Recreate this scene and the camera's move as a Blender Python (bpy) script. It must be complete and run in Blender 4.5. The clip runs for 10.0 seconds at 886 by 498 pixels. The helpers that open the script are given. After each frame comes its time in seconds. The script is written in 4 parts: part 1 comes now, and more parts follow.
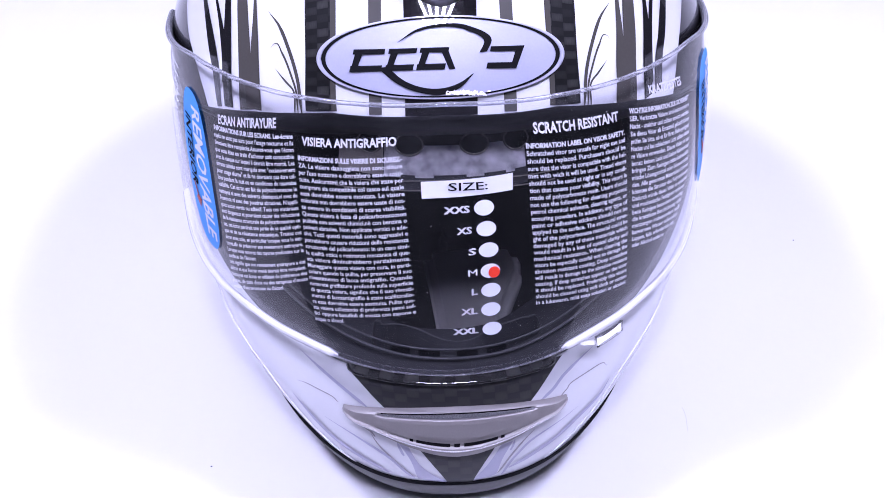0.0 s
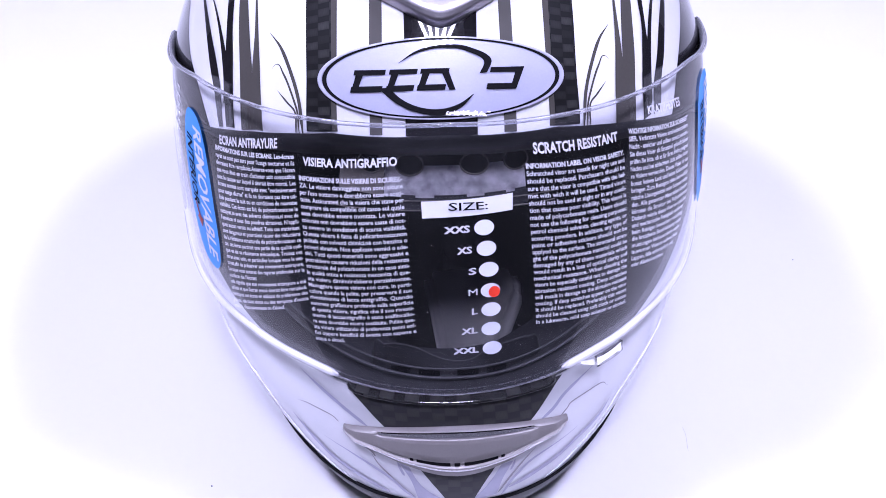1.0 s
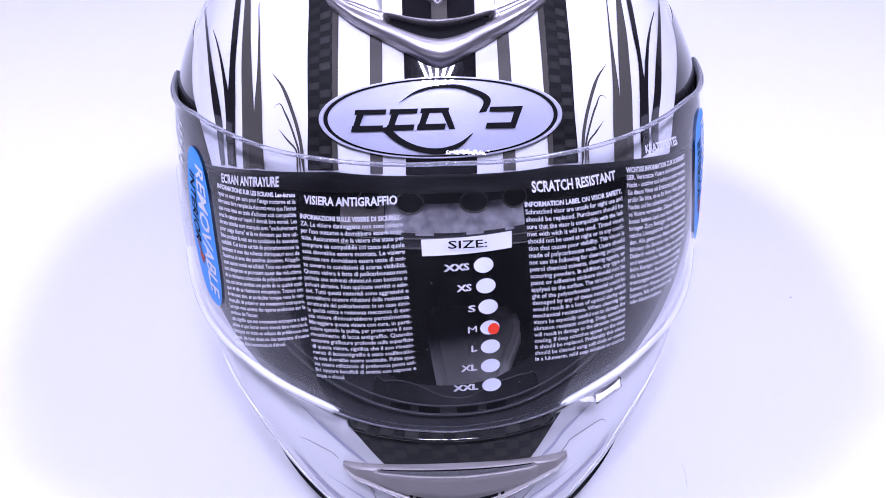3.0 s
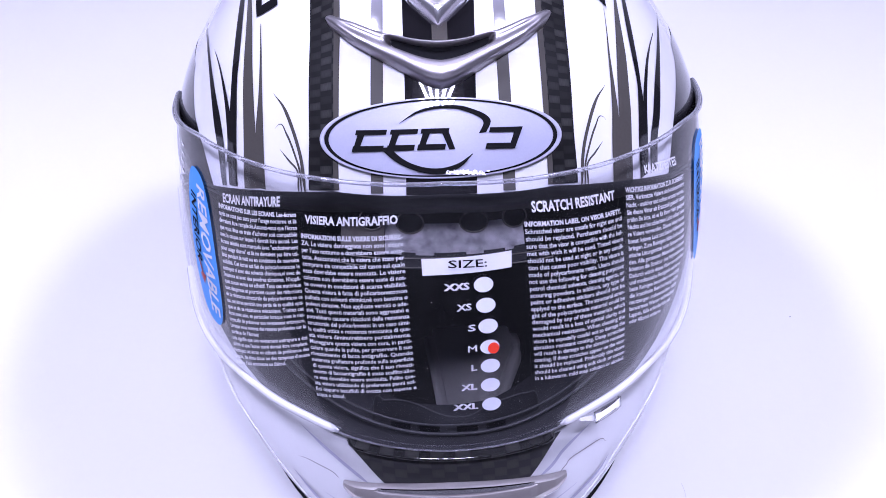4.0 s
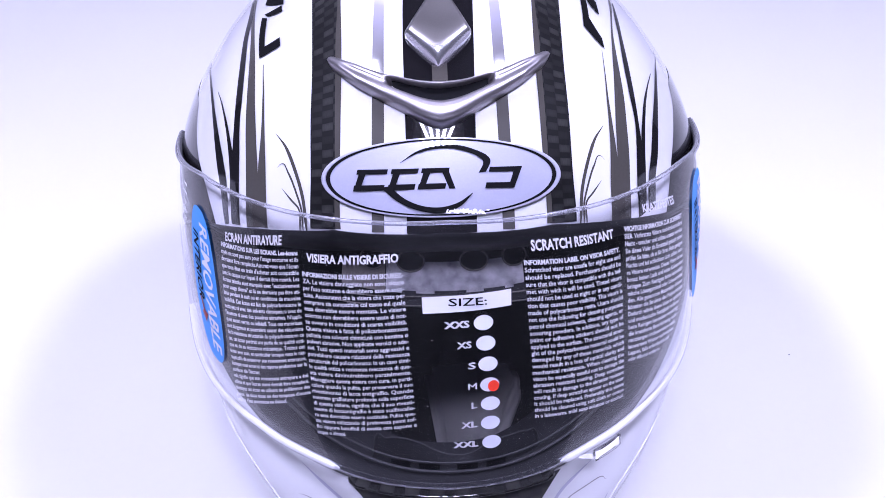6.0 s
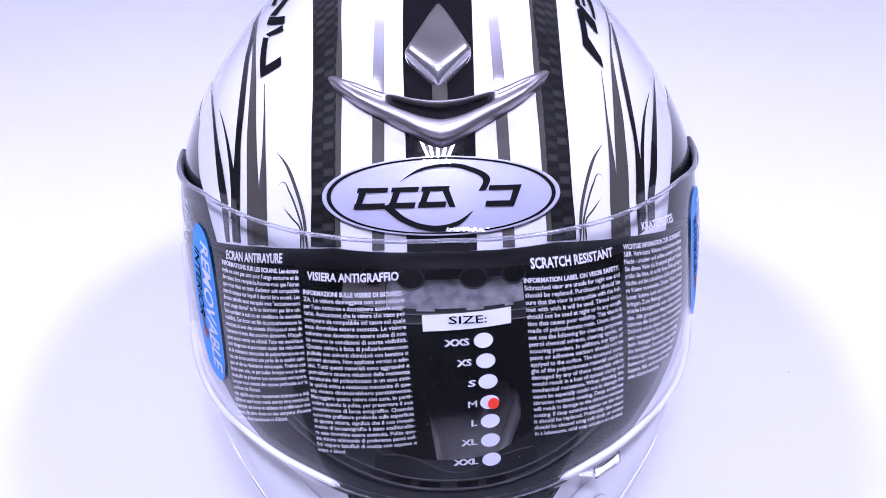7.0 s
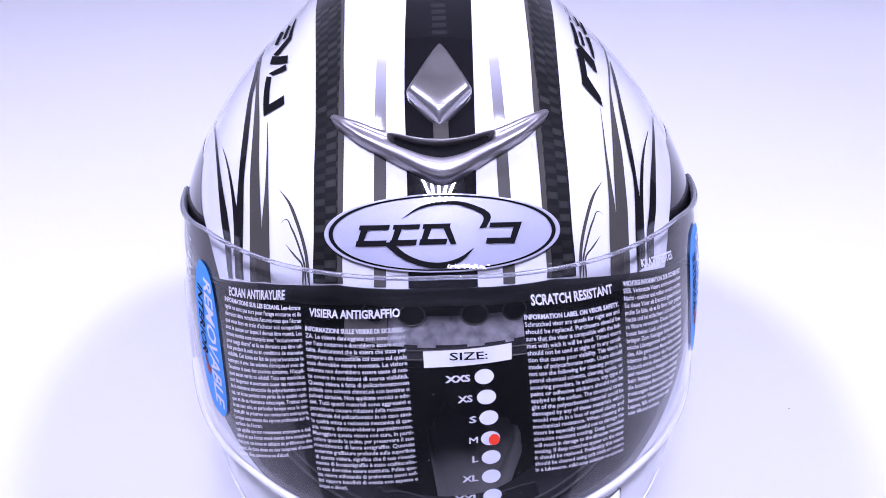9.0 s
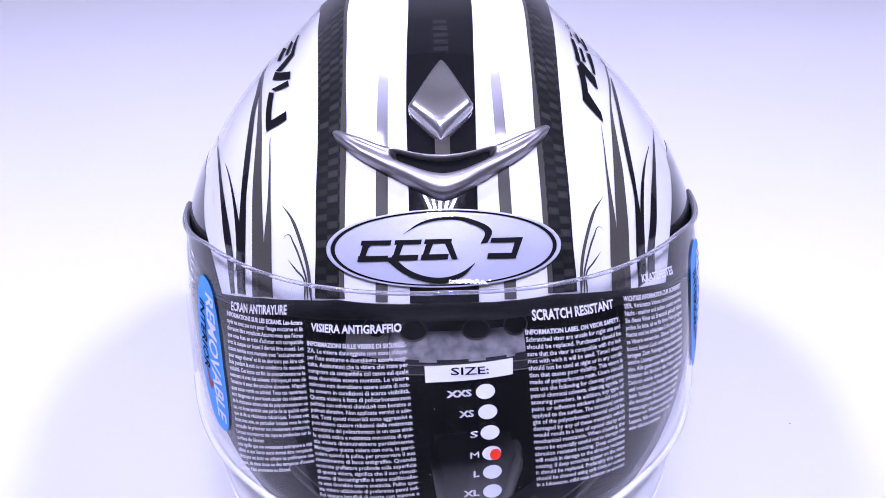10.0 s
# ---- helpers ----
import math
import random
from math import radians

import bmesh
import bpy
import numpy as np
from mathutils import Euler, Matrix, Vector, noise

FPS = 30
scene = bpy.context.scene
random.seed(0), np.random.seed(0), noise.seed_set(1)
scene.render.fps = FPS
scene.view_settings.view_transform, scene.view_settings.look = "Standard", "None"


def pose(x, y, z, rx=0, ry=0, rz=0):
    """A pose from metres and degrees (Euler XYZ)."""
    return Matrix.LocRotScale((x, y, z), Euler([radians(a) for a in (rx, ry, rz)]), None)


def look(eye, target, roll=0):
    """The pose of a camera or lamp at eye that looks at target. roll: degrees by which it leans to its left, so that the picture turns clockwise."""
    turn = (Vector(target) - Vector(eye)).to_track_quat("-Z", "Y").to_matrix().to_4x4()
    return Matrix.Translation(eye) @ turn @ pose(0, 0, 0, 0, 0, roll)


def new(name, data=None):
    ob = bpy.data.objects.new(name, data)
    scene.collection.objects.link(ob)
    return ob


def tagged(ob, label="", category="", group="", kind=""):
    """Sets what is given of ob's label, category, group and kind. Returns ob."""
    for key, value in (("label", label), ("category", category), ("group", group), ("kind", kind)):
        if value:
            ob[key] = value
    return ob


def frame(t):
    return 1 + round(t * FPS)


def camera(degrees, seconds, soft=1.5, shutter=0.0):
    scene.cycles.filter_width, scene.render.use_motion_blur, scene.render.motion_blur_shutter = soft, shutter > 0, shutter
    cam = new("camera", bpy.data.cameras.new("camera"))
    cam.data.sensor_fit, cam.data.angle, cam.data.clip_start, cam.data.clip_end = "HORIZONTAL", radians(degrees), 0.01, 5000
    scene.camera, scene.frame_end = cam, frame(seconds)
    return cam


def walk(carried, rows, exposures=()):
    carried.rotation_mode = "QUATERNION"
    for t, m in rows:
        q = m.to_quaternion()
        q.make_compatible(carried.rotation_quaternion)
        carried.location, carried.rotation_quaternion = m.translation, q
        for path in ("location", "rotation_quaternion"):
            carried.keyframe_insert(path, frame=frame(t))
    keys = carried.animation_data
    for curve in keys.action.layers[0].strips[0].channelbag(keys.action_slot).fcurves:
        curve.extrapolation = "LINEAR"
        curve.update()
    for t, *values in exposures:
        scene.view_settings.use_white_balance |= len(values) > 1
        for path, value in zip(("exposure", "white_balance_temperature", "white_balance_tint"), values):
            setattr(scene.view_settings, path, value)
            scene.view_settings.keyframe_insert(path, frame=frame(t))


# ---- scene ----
cam = camera(40.0, 10.0, soft=0.9)
EYE_X, EYE_Y, EYE_Z, DOWN, LEAN = .0007, -.521, .438, 39.0, 0.9
# seconds, upward tilt since the start, way back, turn and lean since the start
ROWS = [
    (0.0, .035, 0.0, .052, .02), (0.5, .512, .0009, .052, .02), (1.0, .956, .0018, .050, .02), (1.5, 1.388, .0027, .044, .02),
    (2.0, 1.820, .0036, .028, .01), (2.5, 2.260, .0046, .010, -.01), (4.0, 3.618, .0079, -.008, -.06), (4.5, 4.060, .0088, -.014, -.075),
    (5.0, 4.510, .0099, -.020, -.08), (5.5, 4.960, .0110, -.022, -.08), (7.0, 6.208, .0141, -.036, -.075), (7.5, 6.634, .0152, -.034, -.08),
    (8.0, 7.055, .0164, -.030, -.075), (8.5, 7.484, .0174, -.023, -.07), (9.0, 7.884, .0183, -.007, -.065), (9.5, 8.244, .0192, .027, -.07), (10.0, 8.566, .0203, .060, -.07),
]


def eye_pose(tilt, back, turn, lean):
    e = radians(DOWN)
    return (pose(EYE_X, EYE_Y - back * math.cos(e), EYE_Z + back * math.sin(e), 90 - DOWN + tilt, 0, turn)
            @ pose(0, 0, 0, 0, 0, -(LEAN + lean)))


walk(cam, [(t, eye_pose(*row)) for t, *row in ROWS], [(0.0, 0.0), (2.0, -.05), (4.0, -.12), (5.5, -.10), (7.5, -.09), (10.0, -.09)])

# ---- light ----
world = bpy.data.worlds.new("studio_air")
scene.world = world
world.use_nodes = True
world.node_tree.nodes["Background"].inputs[0].default_value = (.55, .55, 1.0, 1)
world.node_tree.nodes["Background"].inputs[1].default_value = 0.05


def softbox(name, at, aim, w, h, watts, colour):
    lamp = bpy.data.lights.new(name, "AREA")
    lamp.shape, lamp.size, lamp.size_y, lamp.energy, lamp.color = "RECTANGLE", w, h, watts, colour
    ob = new(name, lamp)
    ob.matrix_world = look(at, aim)
    return ob


COOL = (.66, .656, 1.0)
BAR_GLOW = 295.0
softbox("left_softbox", (-.62, -.13, 1.25), (0, -.02, .1), .14, .16, 25, COOL)
softbox("right_softbox", (.62, -.13, 1.25), (0, -.02, .1), .14, .16, 25, COOL)


# ---- materials ----
def material(name, base, rough=.4, metal=0.0, coat=0.0, scale=120.0, vary=.08, bump=0.0, spec=.5):
    """A painted or moulded surface with fine grain and a broader mottle."""
    m = bpy.data.materials.new(name)
    m.use_nodes = True
    nt = m.node_tree
    b = nt.nodes["Principled BSDF"]
    b.inputs["Roughness"].default_value, b.inputs["Metallic"].default_value = rough, metal
    b.inputs["Coat Weight"].default_value, b.inputs["Coat Roughness"].default_value = coat, .006
    b.inputs["Specular IOR Level"].default_value = spec if coat < .5 else .02
    co = nt.nodes.new("ShaderNodeTexCoord")
    fine, broad = nt.nodes.new("ShaderNodeTexNoise"), nt.nodes.new("ShaderNodeTexNoise")
    fine.inputs["Scale"].default_value, broad.inputs["Scale"].default_value = scale * 8, scale / 4
    fine.inputs["Detail"].default_value = 4
    for n in (fine, broad):
        nt.links.new(co.outputs["Object"], n.inputs["Vector"])
    mix = nt.nodes.new("ShaderNodeMix")
    mix.data_type = "FLOAT"
    mix.inputs[0].default_value = .5
    nt.links.new(fine.outputs[0], mix.inputs[2])
    nt.links.new(broad.outputs[0], mix.inputs[3])
    ramp = nt.nodes.new("ShaderNodeValToRGB")
    ramp.color_ramp.elements[0].position, ramp.color_ramp.elements[1].position = .3, .7
    ramp.color_ramp.elements[0].color = (*[c * (1 - vary) for c in base], 1)
    ramp.color_ramp.elements[1].color = (*[min(1, c * (1 + vary)) for c in base], 1)
    nt.links.new(mix.outputs[0], ramp.inputs[0])
    nt.links.new(ramp.outputs[0], b.inputs["Base Color"])
    rr = nt.nodes.new("ShaderNodeMapRange")
    rr.inputs[3].default_value, rr.inputs[4].default_value = rough * .8, min(1, rough * 1.25)
    nt.links.new(broad.outputs[0], rr.inputs[0])
    nt.links.new(rr.outputs[0], b.inputs["Roughness"])
    if bump:
        bp = nt.nodes.new("ShaderNodeBump")
        bp.inputs["Strength"].default_value, bp.inputs["Distance"].default_value = bump, .0004
        nt.links.new(fine.outputs[0], bp.inputs["Height"])
        nt.links.new(bp.outputs[0], b.inputs["Normal"])
    return m


def carbon_material(name, low, high, lacquer, tow=.0042, run=.0078, relief=.25):
    """Fibre tows that surface in staggered blocks, under clear lacquer; UV in metres."""
    m = bpy.data.materials.new(name)
    m.use_nodes = True
    nt = m.node_tree
    b = nt.nodes["Principled BSDF"]

    def calc(op, a, c=0.0, clamp=False):
        n = nt.nodes.new("ShaderNodeMath")
        n.operation, n.use_clamp = op, clamp
        for k, v in enumerate((a, c)):
            if isinstance(v, float):
                n.inputs[k].default_value = v
            else:
                nt.links.new(v, n.inputs[k])
        return n.outputs[0]

    uv, wob = nt.nodes.new("ShaderNodeUVMap"), nt.nodes.new("ShaderNodeTexNoise")
    wob.inputs["Scale"].default_value, wob.inputs["Detail"].default_value = 240, 2
    shift = nt.nodes.new("ShaderNodeVectorMath")
    shift.operation = "MULTIPLY_ADD"
    shift.inputs[1].default_value = (.0003, .0005, 0)
    nt.links.new(uv.outputs[0], wob.inputs["Vector"])
    nt.links.new(wob.outputs["Color"], shift.inputs[0])
    nt.links.new(uv.outputs[0], shift.inputs[2])
    sep = nt.nodes.new("ShaderNodeSeparateXYZ")
    nt.links.new(shift.outputs[0], sep.inputs[0])
    across = calc("DIVIDE", sep.outputs[0], tow)
    across = calc("ADD", across, 50.0)
    column = calc("FLOOR", across)
    length = calc("ADD", calc("DIVIDE", sep.outputs[1], run), calc("MULTIPLY", column, .37))
    length = calc("ADD", length, 50.0)
    block = calc("FLOOR", length)
    up, side = calc("FRACT", length), calc("FRACT", across)
    arch = calc("SINE", calc("MULTIPLY", calc("DIVIDE", up, .58), math.pi))
    arch = calc("POWER", calc("MAXIMUM", arch, 0.0), .25)
    arch = calc("MULTIPLY", arch, calc("LESS_THAN", up, .58))
    arch = calc("MULTIPLY", arch, calc("POWER", calc("SINE", calc("MULTIPLY", side, math.pi)), .2))
    cell = nt.nodes.new("ShaderNodeCombineXYZ")
    nt.links.new(column, cell.inputs[0])
    nt.links.new(block, cell.inputs[1])
    chance = nt.nodes.new("ShaderNodeTexWhiteNoise")
    nt.links.new(cell.outputs[0], chance.inputs["Vector"])
    arch = calc("MULTIPLY", arch, calc("ADD", calc("MULTIPLY", chance.outputs["Value"], .85), .15))
    fibre, stretch = nt.nodes.new("ShaderNodeTexNoise"), nt.nodes.new("ShaderNodeVectorMath")
    stretch.operation = "MULTIPLY"
    stretch.inputs[1].default_value = (3.0, .5, 1)
    fibre.inputs["Scale"].default_value, fibre.inputs["Detail"].default_value = 900, 2
    nt.links.new(uv.outputs[0], stretch.inputs[0])
    nt.links.new(stretch.outputs[0], fibre.inputs["Vector"])
    tone = calc("MULTIPLY", arch, calc("ADD", fibre.outputs[0], .5), True)
    mix = nt.nodes.new("ShaderNodeMix")
    mix.data_type = "RGBA"
    mix.inputs[6].default_value, mix.inputs[7].default_value = (low, low, low * 1.05, 1), (high, high * .98, high * .92, 1)
    nt.links.new(tone, mix.inputs[0])
    nt.links.new(mix.outputs[2], b.inputs["Base Color"])
    b.inputs["Roughness"].default_value = .5
    b.inputs["Coat Weight"].default_value, b.inputs["Coat Roughness"].default_value = lacquer, .03
    b.inputs["Specular IOR Level"].default_value = .1
    bp = nt.nodes.new("ShaderNodeBump")
    bp.inputs["Strength"].default_value, bp.inputs["Distance"].default_value = relief, .0003
    nt.links.new(arch, bp.inputs["Height"])
    nt.links.new(bp.outputs[0], b.inputs["Normal"])
    return m


def fade_material(name, base, end):
    """Lacquer whose grey fades out along the stripe (UV v runs 0 to 1)."""
    m = material(name, base, .15, coat=.6)
    nt = m.node_tree
    b = nt.nodes["Principled BSDF"]
    uv = nt.nodes.new("ShaderNodeUVMap")
    uv.uv_map = "run"
    b.inputs["Coat Roughness"].default_value = .12
    sp = nt.nodes.new("ShaderNodeSeparateXYZ")
    rp = nt.nodes.new("ShaderNodeValToRGB")
    rp.color_ramp.elements[0].position, rp.color_ramp.elements[0].color = .0, (*end, 1)
    rp.color_ramp.elements[1].position, rp.color_ramp.elements[1].color = .42, (*base, 1)
    mid = rp.color_ramp.elements.new(.14)
    mid.color = (.30, .29, .34, 1)
    nt.links.new(uv.outputs[0], sp.inputs[0])
    nt.links.new(sp.outputs[1], rp.inputs[0])
    nt.links.new(rp.outputs[0], b.inputs["Base Color"])
    return m


def clear_material(name, tint, gloss=1.0):
    """Clear moulded polycarbonate: lets light through, mirrors at its surface, thinly filmed with dust."""
    m = bpy.data.materials.new(name)
    m.use_nodes = True
    nt = m.node_tree
    nt.nodes.remove(nt.nodes["Principled BSDF"])
    out = nt.nodes["Material Output"]
    tr, gl, mx, fr = (nt.nodes.new(k) for k in ("ShaderNodeBsdfTransparent", "ShaderNodeBsdfGlossy", "ShaderNodeMixShader", "ShaderNodeFresnel"))
    tr.inputs[0].default_value = (*tint, 1)
    gl.inputs["Roughness"].default_value = .03
    gl.inputs["Color"].default_value = (gloss, gloss, gloss, 1)
    fr.inputs[0].default_value = 1.45
    nt.links.new(fr.outputs[0], mx.inputs[0])
    nt.links.new(tr.outputs[0], mx.inputs[1])
    nt.links.new(gl.outputs[0], mx.inputs[2])
    film, dust, veil = nt.nodes.new("ShaderNodeMixShader"), nt.nodes.new("ShaderNodeBsdfDiffuse"), nt.nodes.new("ShaderNodeMapRange")
    smear, co = nt.nodes.new("ShaderNodeTexNoise"), nt.nodes.new("ShaderNodeTexCoord")
    dust.inputs[0].default_value = (.8, .8, .84, 1)
    smear.inputs["Scale"].default_value, smear.inputs["Detail"].default_value, smear.inputs["Distortion"].default_value = 38, 5, 1.5
    veil.inputs[1].default_value, veil.inputs[2].default_value = .35, .75
    veil.inputs[3].default_value, veil.inputs[4].default_value = .0015, .0055
    nt.links.new(co.outputs["Object"], smear.inputs["Vector"])
    nt.links.new(smear.outputs[0], veil.inputs[0])
    nt.links.new(veil.outputs[0], film.inputs[0])
    nt.links.new(mx.outputs[0], film.inputs[1])
    nt.links.new(dust.outputs[0], film.inputs[2])
    nt.links.new(film.outputs[0], out.inputs[0])
    return m


M_PAPER = material("white_paper", (.53, .527, .533), .65, scale=30, vary=.012, bump=.05)
M_DARK = material("unseen_room_grey", (.09, .09, .095), .8, scale=20, vary=.05)
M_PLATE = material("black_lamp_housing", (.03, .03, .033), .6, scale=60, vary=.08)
M_GREYWALL = material("unseen_wall_grey", (.36, .36, .37), .8, scale=20, vary=.04)
M_WALL = material("white_painted_table", (.78, .775, .80), .8, scale=20, vary=.03)
M_WHITE = material("white_lacquer", (.588, .588, .612), .16, coat=1.0, scale=60, vary=.015)
M_BLACK = material("black_lacquer", (.007, .0065, .0075), .2, coat=1.0, vary=.2)
M_SOOT = material("soot_grey_lacquer", (.016, .0155, .0165), .25, coat=1.0, vary=.08)
M_CHAR = material("charcoal_lacquer", (.056, .052, .046), .25, coat=1.0, vary=.08)
M_GREY = material("grey_lacquer", (.17, .155, .145), .25, coat=1.0, vary=.05)
M_UNDER = material("shaded_white_lacquer", (.50, .49, .53), .25, coat=1.0, vary=.05)
M_LILAC = material("pale_grey_lacquer", (.36, .355, .45), .2, coat=1.0, vary=.05)
M_LINE = material("taupe_pinstripe", (.26, .24, .26), .25, coat=1.0, vary=.1)
M_CARBON = carbon_material("carbon_twill", .004, .028, .8, .0049, .0054)
M_CARBON_DARK = carbon_material("dark_carbon_twill", .032, .050, .2, .0052, .0080)
M_LIP = carbon_material("lacquered_carbon_edge", .003, .022, 1.0, .0060, .0105, .04)
M_FADE = fade_material("fading_grey_lacquer", (.068, .065, .060), (.82, .81, .83))
M_SILVER = material("silver_satin_paint", (.35, .33, .34), .42, metal=.93, scale=200, vary=.06, bump=.08)
M_TITAN = material("titanium_satin_paint", (.30, .285, .275), .35, metal=.93, scale=200, vary=.05, bump=.06)
M_BRIGHT = material("bright_silver_paint", (.86, .85, .88), .24, metal=.95, scale=200, vary=.04, bump=.04)
M_GUNMETAL = material("warm_grey_satin_plastic", (.215, .20, .195), .40, metal=.25, scale=200, vary=.06, bump=.08)
M_BADGE = material("silver_badge_face", (.36, .365, .46), .45, metal=.25, coat=1.0, scale=150, vary=.04)
M_RIM = material("pale_silver_rim", (.38, .38, .46), .4, metal=.15, coat=1.0, vary=.04)
M_SMOKE = material("smoky_grey_plastic", (.09, .09, .10), .22, coat=.6, vary=.06)
M_INK = material("black_ink", (.006, .006, .007), .7, vary=.2, spec=.04)
M_RUBBER = material("black_rubber", (.030, .030, .032), .5, scale=150, vary=.12, bump=.05, spec=.3)
M_TRIM = material("dark_grey_trim", (.085, .085, .084), .55, scale=150, vary=.1, bump=.1)
M_SEAL = material("black_inner_seal", (.010, .010, .011), .5, scale=150, vary=.12, bump=.05, spec=.3)
M_FABRIC = material("black_liner_fabric", (.013, .0125, .0125), .9, scale=50, vary=.08, spec=.1)
M_PAD = material("grey_padding", (.19, .187, .185), .85, scale=200, vary=.2, bump=.4)
M_MIRROR = material("smoky_mirror_film", (.56, .55, .62), .28, metal=.35, scale=26, vary=.75)
M_GLOW = bpy.data.materials.new("lamp_bar")
M_GLOW.use_nodes = True
M_GLOW.node_tree.nodes["Principled BSDF"].inputs["Emission Color"].default_value = (*COOL, 1)
M_GLOW.node_tree.nodes["Principled BSDF"].inputs["Emission Strength"].default_value = BAR_GLOW
M_PRINT = material("white_print", (.56, .56, .60), .5, vary=.04)
M_DOT = material("pale_print", (.66, .67, .79), .45, vary=.03)
M_LABEL = material("white_label", (.64, .64, .68), .5, vary=.02)
M_BLUE = material("blue_sticker", (.022, .24, .66), .5, coat=0.0, vary=.06)
M_RED = material("red_sticker", (.80, .045, .02), .45, vary=.05)
M_DKRED = material("dark_red_print", (.22, .03, .03), .5, vary=.1)
M_CLEAR = clear_material("clear_polycarbonate", (.93, .93, .95))
M_EDGE = bpy.data.materials.new("polished_acrylic_edge")
M_EDGE.use_nodes = True
for key, value in (("Transmission Weight", .85), ("Roughness", .12), ("IOR", 1.4), ("Base Color", (.80, .80, .86, 1))):
    M_EDGE.node_tree.nodes["Principled BSDF"].inputs[key].default_value = value
M_BEAD = bpy.data.materials.new("bright_acrylic_bead")
M_BEAD.use_nodes = True
for key, value in (("Transmission Weight", .45), ("Roughness", .15), ("IOR", 1.45), ("Base Color", (.90, .90, .93, 1))):
    M_BEAD.node_tree.nodes["Principled BSDF"].inputs[key].default_value = value
M_RAGGED = material("ragged_white", (.82, .82, .84), .7, vary=.03)

# ---- forms ----
def spline(xs, ys, x):
    """Smooth curve through (xs, ys)."""
    xs, ys, x = np.asarray(xs, float), np.asarray(ys, float), np.asarray(x, float)
    m = np.gradient(ys, xs)
    i = np.clip(np.searchsorted(xs, x) - 1, 0, len(xs) - 2)
    h = xs[i + 1] - xs[i]
    t = np.clip((x - xs[i]) / h, 0, 1)
    return ((2 * t**3 - 3 * t**2 + 1) * ys[i] + (t**3 - 2 * t**2 + t) * h * m[i]
            + (3 * t**2 - 2 * t**3) * ys[i + 1] + (t**3 - t**2) * h * m[i + 1])


# shell: rings from the neck rim (0) to the crown (10)
RING = range(11)
SH_Z = [.004, .030, .060, .092, .130, .168, .205, .235, .257, .269, .273]
SH_F = [-.1605, -.175, -.174, -.167, -.158, -.147, -.129, -.103, -.068, -.033, .005]
SH_B = [.110, .120, .127, .132, .138, .142, .140, .128, .100, .060, .005]
SH_A = [.0835, .0955, .1150, .1256, .1240, .1224, .1025, .0745, .0530, .0350, .000]
SH_N = [2.25, 2.33, 2.28, 2.12, 2.17, 2.2, 2.2, 2.15, 2.1, 2.0, 2.0]
SH_X = [.0002, -.0004, -.0008, -.0010, -.0010, -.0012, -.0017, -.0018, -.0018, -.0018, -.0018]
SH_M = [.005, .005, .005, .005, .005, .005, .005, .005, .005, .005, .005]


def shell_point(s, al, out=0.0):
    """Point of the shell at ring s and turn al (0 ahead, pi behind), out metres proud of it."""
    s, al = np.broadcast_arrays(np.asarray(s, float), np.asarray(al, float))

    def raw(s, al):
        z, f, b, a = (spline(RING, k, s) for k in (SH_Z, SH_F, SH_B, SH_A))
        n, m = spline(RING, SH_N, s), spline(RING, SH_M, s)
        a = np.maximum(a, 0)
        sn, cs = np.sin(al), np.cos(al)
        e = np.where(cs > 0, 2 / n, 1.0)
        x = spline(RING, SH_X, s) + a * np.sign(sn) * np.abs(sn) ** e
        y = np.where(cs > 0, m + (f - m) * np.abs(cs) ** e, m + (b - m) * np.abs(cs))
        return np.stack([x, y, z], -1)
    p = raw(s, al)
    if np.any(out):
        d = 1e-3
        ps = raw(np.clip(s + d, 0, 9.99), al) - raw(np.clip(s - d, 0, 9.99), al)
        pa = raw(s, al + d) - raw(s, al - d)
        nr = np.cross(pa, ps)
        nr /= np.linalg.norm(nr, axis=-1, keepdims=True) + 1e-12
        p = p + nr * np.asarray(out)[..., None] if np.ndim(out) else p + nr * out
    return p


def shell_at(x, s, out=0.0):
    """Point of the shell's front at width x and ring s."""
    x, s = np.broadcast_arrays(np.asarray(x, float), np.asarray(s, float))
    a, n = np.maximum(spline(RING, SH_A, s), 1e-6), spline(RING, SH_N, s)
    x = x - spline(RING, SH_X, s)
    q = np.clip(np.abs(x) / a, 0, 1) ** (n / 2)
    return shell_point(s, np.arcsin(np.clip(q, 0, 1)) * np.sign(x), out)


# visor: a bent sheet, by turn al and height z
VI_Z = [.060, .090, .120, .150, .180, .210, .240]
VI_F = [-.180, -.177, -.172, -.165, -.155, -.141, -.123]
VI_A = [.1255, .1265, .1268, .1258, .1228, .1175, .111]
VI_X = -.0012
VI_N = [2.15] * 7


def visor_point(al, z, out=0.0):
    al, z = np.broadcast_arrays(np.asarray(al, float), np.asarray(z, float))

    def raw(al, z):
        f, a, n = (spline(VI_Z, k, z) for k in (VI_F, VI_A, VI_N))
        sn, cs = np.sin(al), np.cos(al)
        x = VI_X + a * np.sign(sn) * np.abs(sn) ** (2 / n)
        y = .004 + (f - .004) * np.sign(cs) * np.abs(cs) ** (2 / n)
        return np.stack([x, y, z], -1)
    p = raw(al, z)
    if np.any(out):
        d = 1e-3
        nr = np.cross(raw(al + d, z) - raw(al - d, z), raw(al, z + d) - raw(al, z - d))
        nr /= np.linalg.norm(nr, axis=-1, keepdims=True) + 1e-12
        p = p + nr * out
    return p


